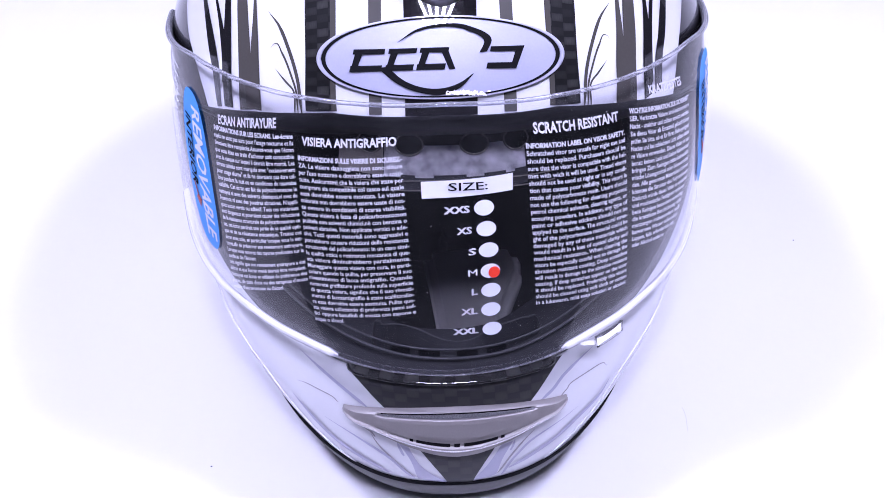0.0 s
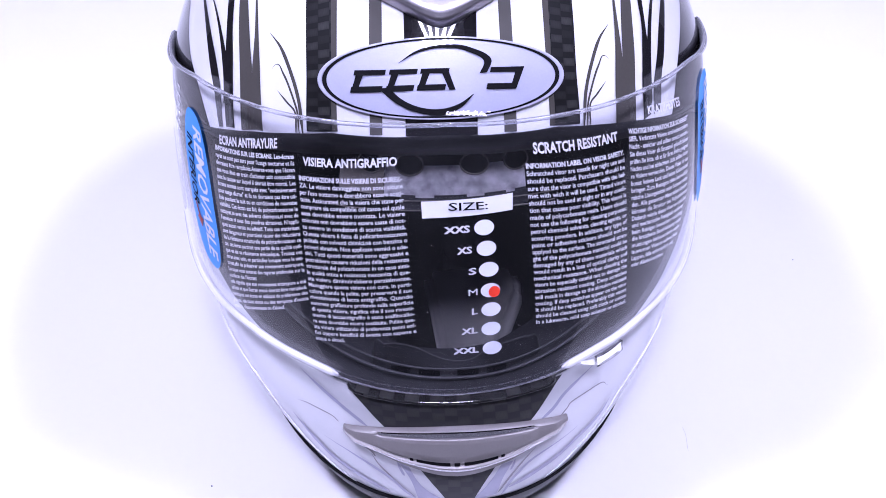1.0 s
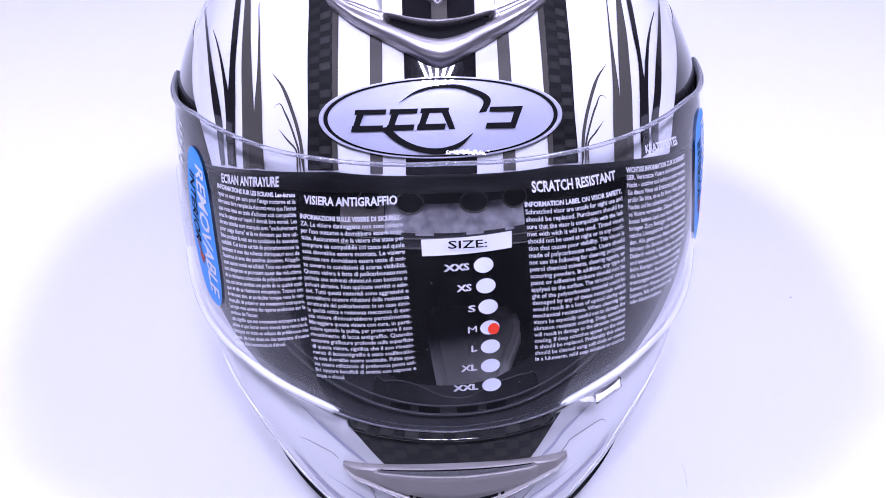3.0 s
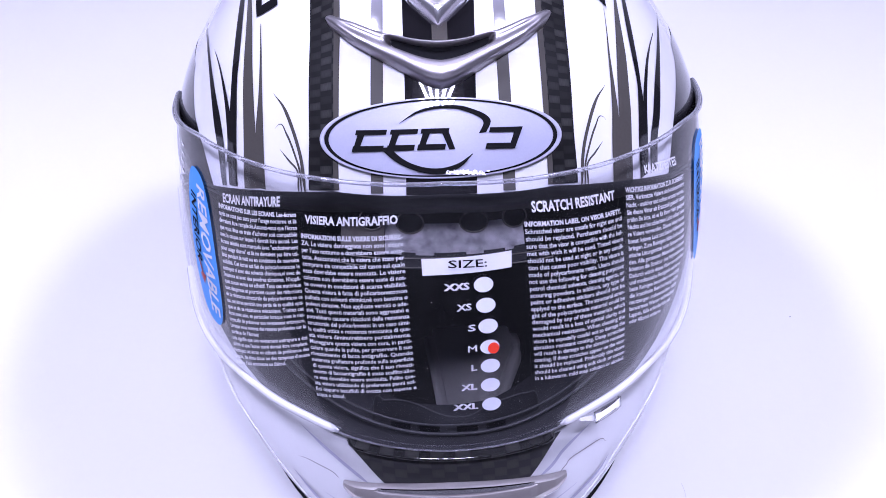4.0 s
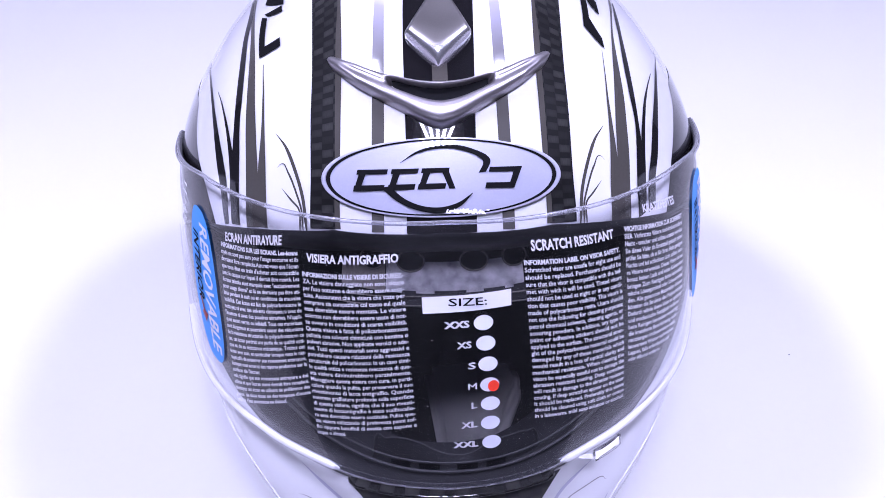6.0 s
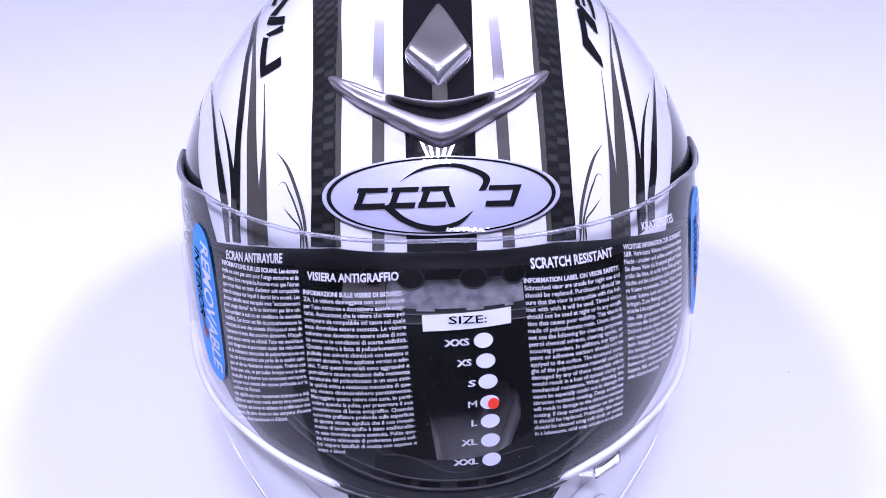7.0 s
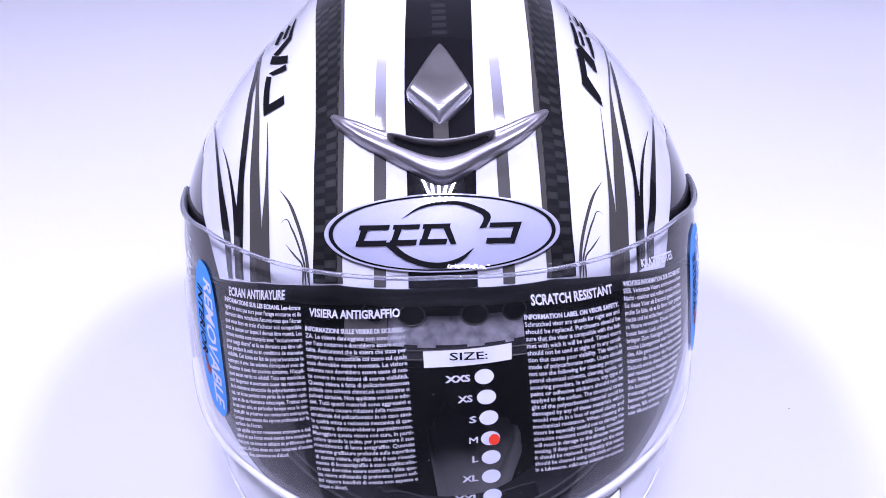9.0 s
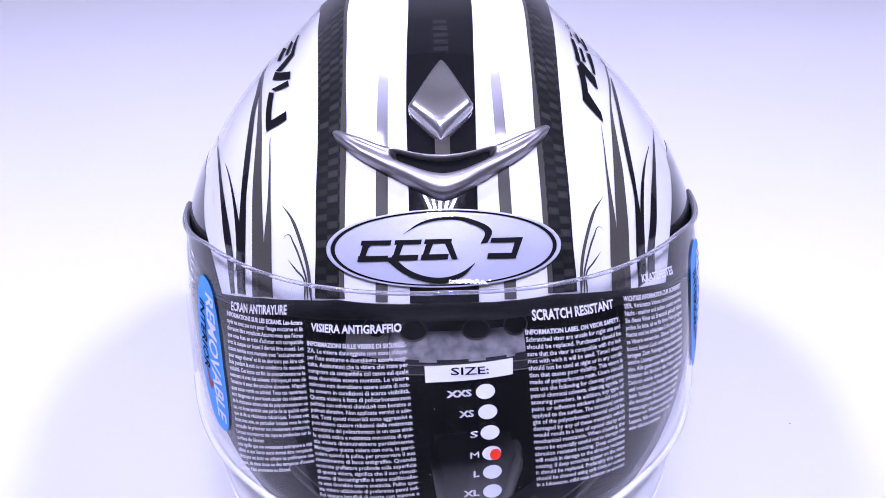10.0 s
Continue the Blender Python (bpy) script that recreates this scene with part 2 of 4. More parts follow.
# ---- mesh helpers ----
def mesh_object(name, verts, faces, mat, parent=None, label="", smooth=True, uv=None, run=None):
    me = bpy.data.meshes.new(name)
    me.from_pydata([tuple(map(float, v)) for v in verts], [], [tuple(map(int, f)) for f in faces])
    if smooth:
        me.polygons.foreach_set("use_smooth", [True] * len(me.polygons))
    idx = np.empty(len(me.loops), int)
    me.loops.foreach_get("vertex_index", idx)
    for title, data in (("UVMap", uv), ("run", run)):
        if data is not None:
            lay = me.uv_layers.new(name=title)
            lay.data.foreach_set("uv", np.asarray(data, float)[idx].ravel())
    me.materials.append(mat)
    me.update()
    ob = new(name, me)
    if parent is not None:
        ob.parent = parent
    return tagged(ob, label)


def part(name, bm, mat, parent, label="", smooth=True):
    me = bpy.data.meshes.new(name)
    bm.to_mesh(me)
    bm.free()
    if smooth:
        me.polygons.foreach_set("use_smooth", [True] * len(me.polygons))
    me.materials.append(mat)
    ob = new(name, me)
    ob.parent = parent
    return tagged(ob, label)


def grid_faces(n, m, wrap=False, flip=False):
    f = []
    for i in range(n if wrap else n - 1):
        a, b = i * m, ((i + 1) % n) * m
        for j in range(m - 1):
            q = (a + j, b + j, b + j + 1, a + j + 1)
            f.append(q[::-1] if flip else q)
    return f


def grid(name, pts, mat, parent, label="", flip=False, wrap=False, run=False):
    """A sheet through an n x m array of points, with UV in metres."""
    n, m = pts.shape[:2]
    du = np.linalg.norm(np.diff(pts, axis=0), axis=-1).mean(1)
    dv = np.linalg.norm(np.diff(pts, axis=1), axis=-1)
    u = np.broadcast_to(np.r_[0, np.cumsum(du)][:, None], (n, m))
    v = np.concatenate([np.zeros((n, 1)), np.cumsum(dv, 1)], 1)
    v = v - v[:, m // 2:m // 2 + 1]
    uv = np.stack([v, u], -1).reshape(-1, 2)
    rn = np.stack(np.meshgrid(np.linspace(0, 1, n), np.linspace(0, 1, m), indexing="ij")[::-1], -1).reshape(-1, 2) if run else None
    return mesh_object(name, pts.reshape(-1, 3), grid_faces(n, m, wrap, flip), mat, parent, label, uv=uv, run=rn)


def along(points, n):
    """n points evenly along a smooth line through the given ones."""
    p = np.asarray(points, float)
    k = np.r_[0, np.cumsum(np.linalg.norm(np.diff(p, axis=0) * np.r_[1, .3], axis=1))] if p.shape[1] == 2 else np.r_[0, np.cumsum(np.linalg.norm(np.diff(p, axis=0), axis=1))]
    t = np.linspace(0, k[-1], n)
    return np.stack([spline(k, p[:, c], t) for c in range(p.shape[1])], -1)


def mirrored(points):
    return [(-a, s) for a, s in points]


def turn_band(name, left, right, mat, parent, out=.0003, n=40, m=9, label=""):
    """Painted band on the shell between two edges given by turn and ring."""
    a, b = along(left, n), along(right, n)
    w = np.linspace(0, 1, m)[None, :, None]
    q = a[:, None] * (1 - w) + b[:, None] * w
    return grid(name, shell_point(np.clip(q[..., 1], 0, 9.95), q[..., 0], out), mat, parent, label)


def width_band(name, left, right, mat, parent, out=.0003, n=40, m=9, label="", run=False):
    """Painted band on the shell's front between two edges given by width and ring."""
    a, b = along(left, n), along(right, n)
    w = np.linspace(0, 1, m)[None, :, None]
    q = a[:, None] * (1 - w) + b[:, None] * w
    return grid(name, shell_at(q[..., 0], np.clip(q[..., 1], 0, 9.95), out), mat, parent, label, run=run)


def pinstripe(name, points, wide, mat, parent, out=.0004, n=40, by_width=False, label=""):
    """A painted line that tapers at its start."""
    p = along(points, n)
    f = shell_at if by_width else (lambda al, s, o: shell_point(s, al, o))
    c = f(p[:, 0], p[:, 1], out)
    d = np.gradient(c, axis=0)
    nr = f(p[:, 0], p[:, 1], out + .001) - c
    side = np.cross(d, nr)
    side /= np.linalg.norm(side, axis=1, keepdims=True) + 1e-12
    t = np.linspace(0, 1, n)
    half = wide / 2 * np.clip(np.minimum(t * 3 + .08, (1 - t) * 6 + .3), 0, 1)[:, None]
    return grid(name, np.stack([c - side * half, c, c + side * half], 1), mat, parent, label)


def tube(name, line, r, mat, parent, label="", k=8, closed=False):
    p = np.asarray(line, float)
    d = np.gradient(p, axis=0)
    d /= np.linalg.norm(d, axis=1, keepdims=True) + 1e-12
    ref = np.tile([0, 0, 1.0], (len(p), 1))
    u = np.cross(d, ref)
    bad = np.linalg.norm(u, axis=1) < 1e-3
    u[bad] = [1, 0, 0]
    u /= np.linalg.norm(u, axis=1, keepdims=True)
    v = np.cross(d, u)
    a = np.linspace(0, 2 * math.pi, k, endpoint=False)
    rr = np.broadcast_to(np.asarray(r, float), (len(p),))
    pts = p[None] + rr[None, :, None] * (np.cos(a)[:, None, None] * u[None] + np.sin(a)[:, None, None] * v[None])
    return mesh_object(name, pts.reshape(-1, 3), grid_faces(k, len(p), wrap=True), mat, parent, label)


# ---- the place ----
def table_paper():
    """Paper sheet: lies flat on the table, with a droop added past EDGE to shade its far end."""
    # the near edge stops short to keep its reflection off the visor
    prof = [(y, 0.0) for y in np.linspace(-.27, EDGE, 30)]
    for a in np.linspace(0, .27, 30)[1:]:
        prof.append((EDGE + 3.4 * math.sin(a), 3.4 * (math.cos(a) - 1)))
    xs = np.linspace(-1.5, 1.5, 39)
    pts = np.array([[(x, y, z) for x in xs] for y, z in prof])
    ob = grid("table_paper", pts, M_PAPER, None, flip=True)
    tagged(ob, "seamless white paper sheet with a droop added to shade its far end", "paper sheet", kind="structure")


def box(name, x0, x1, y0, y1, z0, z1, mat, label):
    v = [(x, y, z) for x in (x0, x1) for y in (y0, y1) for z in (z0, z1)]
    f = [(0, 1, 3, 2), (4, 6, 7, 5), (0, 4, 5, 1), (2, 3, 7, 6), (0, 2, 6, 4), (1, 5, 7, 3)]
    return tagged(mesh_object(name, v, f, mat, smooth=False), label, name.split("_")[0], kind="structure")


EDGE = .60
table_paper()
# unseen room added around the table; its greys set the lacquer's and visor's reflections
box("wall_north", -2.1, 2.1, 1.5, 1.6, -.8, 3.2, M_GREYWALL, "unseen grey room wall behind the table")
box("wall_south", -2.1, 2.1, -2.1, -2.0, -.8, 3.2, M_DARK, "unseen dark grey room wall opposite the paper")
box("wall_east", 2.1, 2.2, -2.1, 1.6, -.8, 3.2, M_DARK, "unseen dark grey room wall beside the table")
box("wall_west", -2.2, -2.1, -2.1, 1.6, -.8, 3.2, M_DARK, "unseen dark grey room wall beside the table")
box("ceiling", -2.2, 2.2, -2.1, 1.6, 3.2, 3.3, M_DARK, "unseen dark grey ceiling")
box("floor", -2.2, 2.2, -2.1, 1.6, -.9, -.8, M_DARK, "unseen dark grey floor")
box("table", -1.55, 1.55, -.27, EDGE, -.8, -.004, M_WALL, "plain table block under the paper sheet")


def bar_lamp():
    """Lamp over the camera: five short glowing bars fanned out on a dark plate, hung from the ceiling."""
    lamp = new("bar_lamp")
    lamp.matrix_world = look((.026, -1.37, 2.22), (0, -.117, .222))
    tagged(lamp, "dark hanging lamp with five glowing bars", "lamp")
    bm = bmesh.new()
    bmesh.ops.create_cube(bm, size=1)
    bmesh.ops.scale(bm, vec=(.88, .62, .03), verts=bm.verts)
    bmesh.ops.bevel(bm, geom=bm.edges[:], offset=.010, segments=2, affect="EDGES")
    bmesh.ops.translate(bm, vec=(0, 0, .05), verts=bm.verts)
    part("plate", bm, M_PLATE, lamp)
    for k in range(-2, 3):
        bm = bmesh.new()
        bmesh.ops.create_cube(bm, size=1)
        bmesh.ops.scale(bm, vec=(.044, .374, .026), verts=bm.verts)
        bmesh.ops.bevel(bm, geom=bm.edges[:], offset=.004, segments=2, affect="EDGES")
        bmesh.ops.transform(bm, matrix=Matrix.Translation((.1166 * k, 0, .02)) @ Matrix.Rotation(radians(-13 * k), 4, "Z"), verts=bm.verts)
        part("glowing_bar", bm, M_GLOW, lamp, "white glowing bar")
    inv = lamp.matrix_world.inverted()
    tube("hanging_rod", np.array([inv @ Vector((.026, -1.40, 2.28 + (3.2 - 2.28) * i / 5)) for i in range(6)]), .008, M_PLATE, lamp)


bar_lamp()

# ---- helmet ----
helmet = new("motorcycle_helmet")
helmet.matrix_world = pose(0, 0, 0, 0, 0, 1.3)
tagged(helmet, "white full-face motorcycle helmet with black and carbon stripes on paper", "helmet")


def port_top(al):
    return np.interp(np.abs(al), [0, .35, .5, .65, .76, .87, 1.0, 1.1, 1.18, 1.24, 1.27, 4], [5.6, 5.55, 5.45, 5.33, 5.22, 5.1, 4.98, 4.83, 4.68, 4.5, 4.35, 4.35])


def port_low(al):
    return np.interp(np.abs(al), [0, .2, .36, .5, .65, .8, .95, 1.1, 1.18, 1.24, 1.27, 4], [2.80, 2.82, 2.90, 2.98, 3.07, 3.25, 3.5, 3.75, 3.95, 4.15, 4.35, 4.35])


def trim_top(al):
    return .90 + .40 * np.sin(al) ** 2


def build_shell():
    al = np.linspace(-math.pi, math.pi, 361)[:-1]
    up = np.linspace(0, 1, 110)[None] ** .9
    st = port_top(al)[:, None]
    top = shell_point(st + (9.995 - st) * up, al[:, None])
    low_v = np.linspace(0, 1, 60)[None]
    sb = port_low(al)[:, None]
    low = shell_point(sb * low_v, al[:, None])
    n, m1, m2 = len(al), top.shape[1], low.shape[1]
    verts = np.concatenate([top.reshape(-1, 3), low.reshape(-1, 3)])
    faces = grid_faces(n, m1, wrap=True) + [tuple(i + n * m1 for i in f) for f in grid_faces(n, m2, wrap=True)]
    shell = mesh_object("shell", verts, faces, M_WHITE, helmet, "glossy white lacquered outer shell")
    # lining: brow, cheeks and crown pads
    ring = np.linspace(0, 1, 40)[None]
    ti, li = np.maximum(st - .28, 4.36), np.minimum(sb + .1, 4.34)
    inner_top = shell_point(ti + (9.99 - ti) * ring, al[:, None], -.034)
    inner_low = shell_point(.4 + (li - .4) * ring, al[:, None], -.034)
    grid("liner_crown", inner_top, M_FABRIC, helmet, "black fabric crown lining", wrap=True, flip=True)
    grid("liner_cheek", inner_low, M_FABRIC, helmet, "black fabric cheek lining", wrap=True, flip=True)
    a2 = np.linspace(-1.27, 1.27, 160)[:, None]
    w = np.linspace(0, 1, 8)[None]
    lip = lambda s0, s1: shell_point(s0 + (s1 - s0) * w, a2, .0006 - .034 * w ** 2.2)
    grid("brow_gasket", lip(port_top(a2) + .02, np.maximum(port_top(a2) - .30, 4.36)), M_RUBBER, helmet, "black rubber seal of the eye opening")
    grid("chin_gasket", lip(port_low(a2) - .02, np.minimum(port_low(a2) + .12, 4.34)), M_SEAL, helmet, "black rolled edge of the chin bar")
    a4 = np.linspace(-.322, .330, 90)[:, None]
    bead = np.linspace(0, 1, 24)[None]
    s4 = 2.735 + .5 * a4 ** 2 + (.115 - .25 * a4 ** 2) * bead
    grid("chin_lip", shell_point(s4, a4, .0004 + .0032 * np.sin(bead ** .6 * math.pi) ** .8 * np.clip((1 - np.abs(a4 - .004) / .326) * 9, 0, 1) ** .5), M_LIP, helmet, "lacquered carbon bead along the chin bar")
    # neck trim
    tt = trim_top(al)[:, None]
    wv = np.linspace(0, 1, 10)[None]
    grid("neck_trim", shell_point(tt * wv, al[:, None], .0016 * np.sin(wv * math.pi) ** .5 + 0 * al[:, None] + .0003), M_TRIM, helmet,
         "dark grey rubber trim round the neck opening", wrap=True)
    a3 = al[:, None]
    roll = np.linspace(0, 1, 10)[None]
    under = shell_point(0 * roll + .02 + .4 * roll, a3, -.034 * roll)
    under[..., 2] -= .004 * np.sin(roll * math.pi)
    grid("neck_roll", under, M_RUBBER, helmet, "black padded neck roll", wrap=True, flip=True)
    c = shell_point(.4, al, -.033)
    k = np.linspace(1, 0, 8)[None, :, None]
    disc = np.concatenate([c[:, None, :2] * k, np.broadcast_to(c[:, None, 2:], (len(al), 8, 1))], -1)
    grid("neck_lining", disc, M_FABRIC, helmet, "black lining closing the neck", wrap=True)
    return shell


shell = build_shell()


# ---- visor ----
def visor_top(al):
    return spline([0, .3, .5, .68, .85, .98, 1.12, 1.3, 1.5, 1.6], [.2015, .200, .1982, .1962, .1937, .191, .1855, .178, .170, .166], np.abs(al))


def visor_low(al):
    return spline([0, .25, .34, .45, .56, .7, .86, 1.07, 1.2, 1.35, 1.5, 1.6], [.0946, .0962, .0973, .0988, .099, .099, .0965, .093, .092, .100, .115, .125], np.abs(al))


def build_visor():
    al = np.linspace(-1.52, 1.52, 200)[:, None]
    v = np.linspace(0, 1, 50)[None]
    z = visor_low(al) + (visor_top(al) - visor_low(al)) * v
    outer = visor_point(al, z)
    inner = visor_point(al, z, -.002)
    n, m = outer.shape[:2]
    verts = np.concatenate([outer.reshape(-1, 3), inner.reshape(-1, 3)])
    faces = grid_faces(n, m) + [tuple(i + n * m for i in f) for f in grid_faces(n, m)]
    visor = mesh_object("visor", verts, faces, M_CLEAR, helmet, "clear polycarbonate visor printed with white safety text")
    visor.visible_shadow = False
    a = np.linspace(-1.52, 1.52, 240)
    tube("visor_top_edge", visor_point(a, visor_top(a), -.001), .0009, M_EDGE, visor, "polished upper edge of the visor")
    tube("visor_low_edge", visor_point(a, visor_low(a) + .0006, -.001), .0010, M_CLEAR, visor, "polished lower edge of the visor")
    for sgn in (-1, 1):
        b = np.linspace(.34, 1.3, 90)
        tube("visor_low_bead", visor_point(sgn * b, visor_low(b) - .0001, -.001), .0017 * np.clip((b - .33) * 30, .2, 1), M_BEAD, visor, "thick polished bead at the visor's lower corner")
    tube("visor_low_rim", visor_point(a, visor_low(a) - .0004, -.0004), .00035, M_EDGE, visor, "thin bright rim of the visor")
    for sgn in (-1, 1):
        b = np.linspace(1.12, 1.52, 40)
        tube("visor_arm", visor_point(sgn * b, visor_top(b) - .0012, -.0012), .0010 + .0009 * np.clip((b - 1.12) / .25, 0, 1), M_SMOKE, visor, "smoky grey side arm of the visor")
    return visor


visor = build_visor()


# ---- paint on the shell ----
GX = -.0018      # the stripes sit a little off the middle
SIDE_BANDS = [
    ("charcoal_flame", M_CHAR, .0003,
     [(-1.903, 6.58), (-1.780, 6.57), (-1.643, 6.63), (-1.320, 6.66), (-1.173, 6.56), (-1.012, 6.34), (-0.836, 5.91), (-0.774, 5.67), (-0.708, 5.30)],
     [(-1.903, 6.58), (-1.797, 6.61), (-1.599, 6.71), (-1.287, 6.71), (-1.133, 6.62), (-0.961, 6.40), (-0.821, 6.11), (-0.733, 5.82), (-0.645, 5.37)]),
    ("charcoal_flame", M_CHAR, .00035,
     [(-1.056, 6.68), (-0.917, 6.46), (-0.796, 6.14), (-0.733, 5.82), (-0.649, 5.37)],
     [(-1.049, 6.68), (-0.906, 6.47), (-0.733, 6.02), (-0.660, 5.68), (-0.612, 5.39)]),
    ("black_flame", M_BLACK, .0004,
     [(-1.676, 6.60), (-1.525, 6.62), (-1.386, 6.56), (-1.243, 6.46), (-1.082, 6.25), (-0.983, 6.04), (-0.913, 5.82), (-0.854, 5.58), (-0.785, 5.24)],
     [(-1.650, 6.64), (-1.485, 6.69), (-1.342, 6.62), (-1.203, 6.52), (-1.041, 6.30), (-0.950, 6.09), (-0.869, 5.86), (-0.810, 5.63), (-0.741, 5.28)]),
    ("black_flame", M_BLACK, .0004,
     [(-1.265, 6.06), (-1.166, 6.05), (-1.041, 5.96), (-0.931, 5.78), (-0.858, 5.57), (-0.829, 5.42)],
     [(-1.269, 6.06), (-1.177, 6.07), (-1.052, 6.01), (-0.950, 5.89), (-0.902, 5.81), (-0.818, 5.44)]),
    ("black_flame", M_BLACK, .0004,
     [(-1.606, 5.78), (-1.419, 5.92), (-1.217, 5.90), (-1.078, 5.77), (-0.972, 5.60), (-0.898, 5.45), (-0.821, 5.19)],
     [(-1.591, 5.81), (-1.397, 5.96), (-1.159, 5.92), (-1.041, 5.82), (-0.950, 5.70), (-0.862, 5.50), (-0.799, 5.22)]),
    ("black_side_panel", M_BLACK, .0002,
     [(-1.720, 5.45), (-1.740, 5.24), (-1.690, 5.04), (-1.500, 4.88), (-1.290, 4.76), (-1.080, 4.86), (-0.930, 5.02)],
     [(-1.400, 5.64), (-1.254, 5.55), (-1.148, 5.46), (-1.063, 5.40), (-0.994, 5.33), (-0.925, 5.22), (-0.860, 5.08)]),
    ("charcoal_flame", M_CHAR, .0003,
     [(1.874, 6.70), (1.690, 6.72), (1.496, 6.78), (1.188, 6.74), (1.016, 6.58), (0.891, 6.39), (0.792, 6.17), (0.715, 5.90), (0.609, 5.37)],
     [(1.874, 6.69), (1.720, 6.68), (1.518, 6.74), (1.206, 6.71), (1.056, 6.53), (0.946, 6.32), (0.854, 6.10), (0.785, 5.86), (0.726, 5.63), (0.671, 5.32)]),
    ("charcoal_flame", M_CHAR, .00035,
     [(1.034, 6.79), (0.953, 6.66), (0.843, 6.45), (0.755, 6.21), (0.689, 5.97), (0.634, 5.73), (0.579, 5.38)],
     [(1.038, 6.79), (0.961, 6.66), (0.836, 6.39), (0.763, 6.14), (0.715, 5.90), (0.616, 5.35)]),
    ("black_flame", M_BLACK, .0004,
     [(1.525, 6.72), (1.393, 6.72), (1.250, 6.64), (1.122, 6.52), (0.983, 6.27), (0.902, 6.03), (0.825, 5.81), (0.759, 5.58), (0.708, 5.29)],
     [(1.547, 6.70), (1.401, 6.66), (1.280, 6.60), (1.155, 6.47), (1.012, 6.23), (0.924, 6.00), (0.891, 5.88), (0.814, 5.58), (0.752, 5.29)]),
    ("black_flame", M_BLACK, .0004,
     [(1.261, 6.14), (1.159, 6.15), (1.049, 6.11), (0.942, 5.98), (0.891, 5.88), (0.803, 5.65), (0.737, 5.37)],
     [(1.265, 6.13), (1.155, 6.13), (1.034, 6.05), (0.942, 5.91), (0.873, 5.75), (0.818, 5.57), (0.774, 5.38)]),
    ("black_flame", M_BLACK, .0004,
     [(1.661, 5.82), (1.360, 6.05), (1.155, 6.01), (1.012, 5.88), (0.906, 5.70), (0.818, 5.51), (0.766, 5.27)],
     [(1.661, 5.82), (1.375, 6.02), (1.184, 5.96), (1.052, 5.82), (0.946, 5.64), (0.873, 5.50), (0.810, 5.27)]),
    ("black_side_panel", M_BLACK, .0002,
     [(1.410, 5.74), (1.330, 5.69), (1.206, 5.63), (1.093, 5.54), (1.001, 5.43), (0.925, 5.28), (0.860, 5.10)],
     [(1.720, 5.45), (1.740, 5.24), (1.690, 5.04), (1.500, 4.88), (1.290, 4.76), (1.080, 4.86), (0.930, 5.02)]),
]
for name, mat, out, lft, rgt in SIDE_BANDS:
    turn_band(name, lft, rgt, mat, helmet, out)
SWIRLS = [
    ([(-.727, 6.25), (-.648, 6.18), (-.557, 5.99), (-.496, 5.78), (-.451, 5.49)], .0015),
    ([(-.648, 5.96), (-.642, 6.0), (-.631, 6.02), (-.590, 5.96), (-.523, 5.79), (-.492, 5.68), (-.466, 5.49)], .0009),
    ([(-.597, 5.80), (-.543, 5.73), (-.501, 5.67), (-.478, 5.48)], .0008),
]
for line, wide in SWIRLS:
    pinstripe("pinstripe", line, wide, M_CHAR, helmet)
    pinstripe("pinstripe", mirrored(line), wide, M_CHAR, helmet)


def flip_x(points):
    return [(2 * GX - x, s) for x, s in points]


width_band("centre_stripe", [(-.0140, 9.9), (-.0140, 9.37), (-.0151, 8.35), (-.0157, 7.58), (-.0155, 6.6), (-.0160, 5.61)],
           [(.0140, 9.9), (.0140, 9.33), (.0130, 8.33), (.0123, 7.57), (.0116, 6.66), (.0110, 5.61)], M_BLACK, helmet, n=110, m=11,
           label="glossy black centre stripe")
for k in range(5):
    s0 = 8.42 + .13 * k
    width_band("centre_block", [(-.0036, s0), (-.0036, s0 + .075)], [(.0024, s0), (.0024, s0 + .075)], M_SOOT, helmet, .00034, n=5, m=4, label="faint dark grey block on the centre stripe")
width_band("centre_line", [(-.0046, 7.36), (-.0046, 7.05)], [(.0014, 7.36), (.0014, 7.05)], M_CHAR, helmet, .0006)
# edges of the carbon stripe, from behind the crown down to the visor
STRIPE_OUTER = [(-1.935, 7.70), (-1.688, 7.925), (-1.465, 7.953), (-1.307, 7.907), (-1.135, 7.777), (-.977, 7.571), (-.818, 7.25), (-.643, 6.73), (-.496, 6.06), (-.440, 5.53)]
STRIPE_INNER = [(-1.80, 8.72), (-1.491, 8.737), (-1.079, 8.408), (-.869, 8.019), (-.752, 7.749), (-.652, 7.39), (-.515, 6.82), (-.411, 6.25), (-.347, 5.58)]
BORDER_INNER = [(-1.78, 8.80), (-1.439, 8.804), (-1.034, 8.45), (-.834, 8.047), (-.724, 7.767), (-.610, 7.41), (-.484, 6.84), (-.388, 6.26), (-.328, 5.59)]
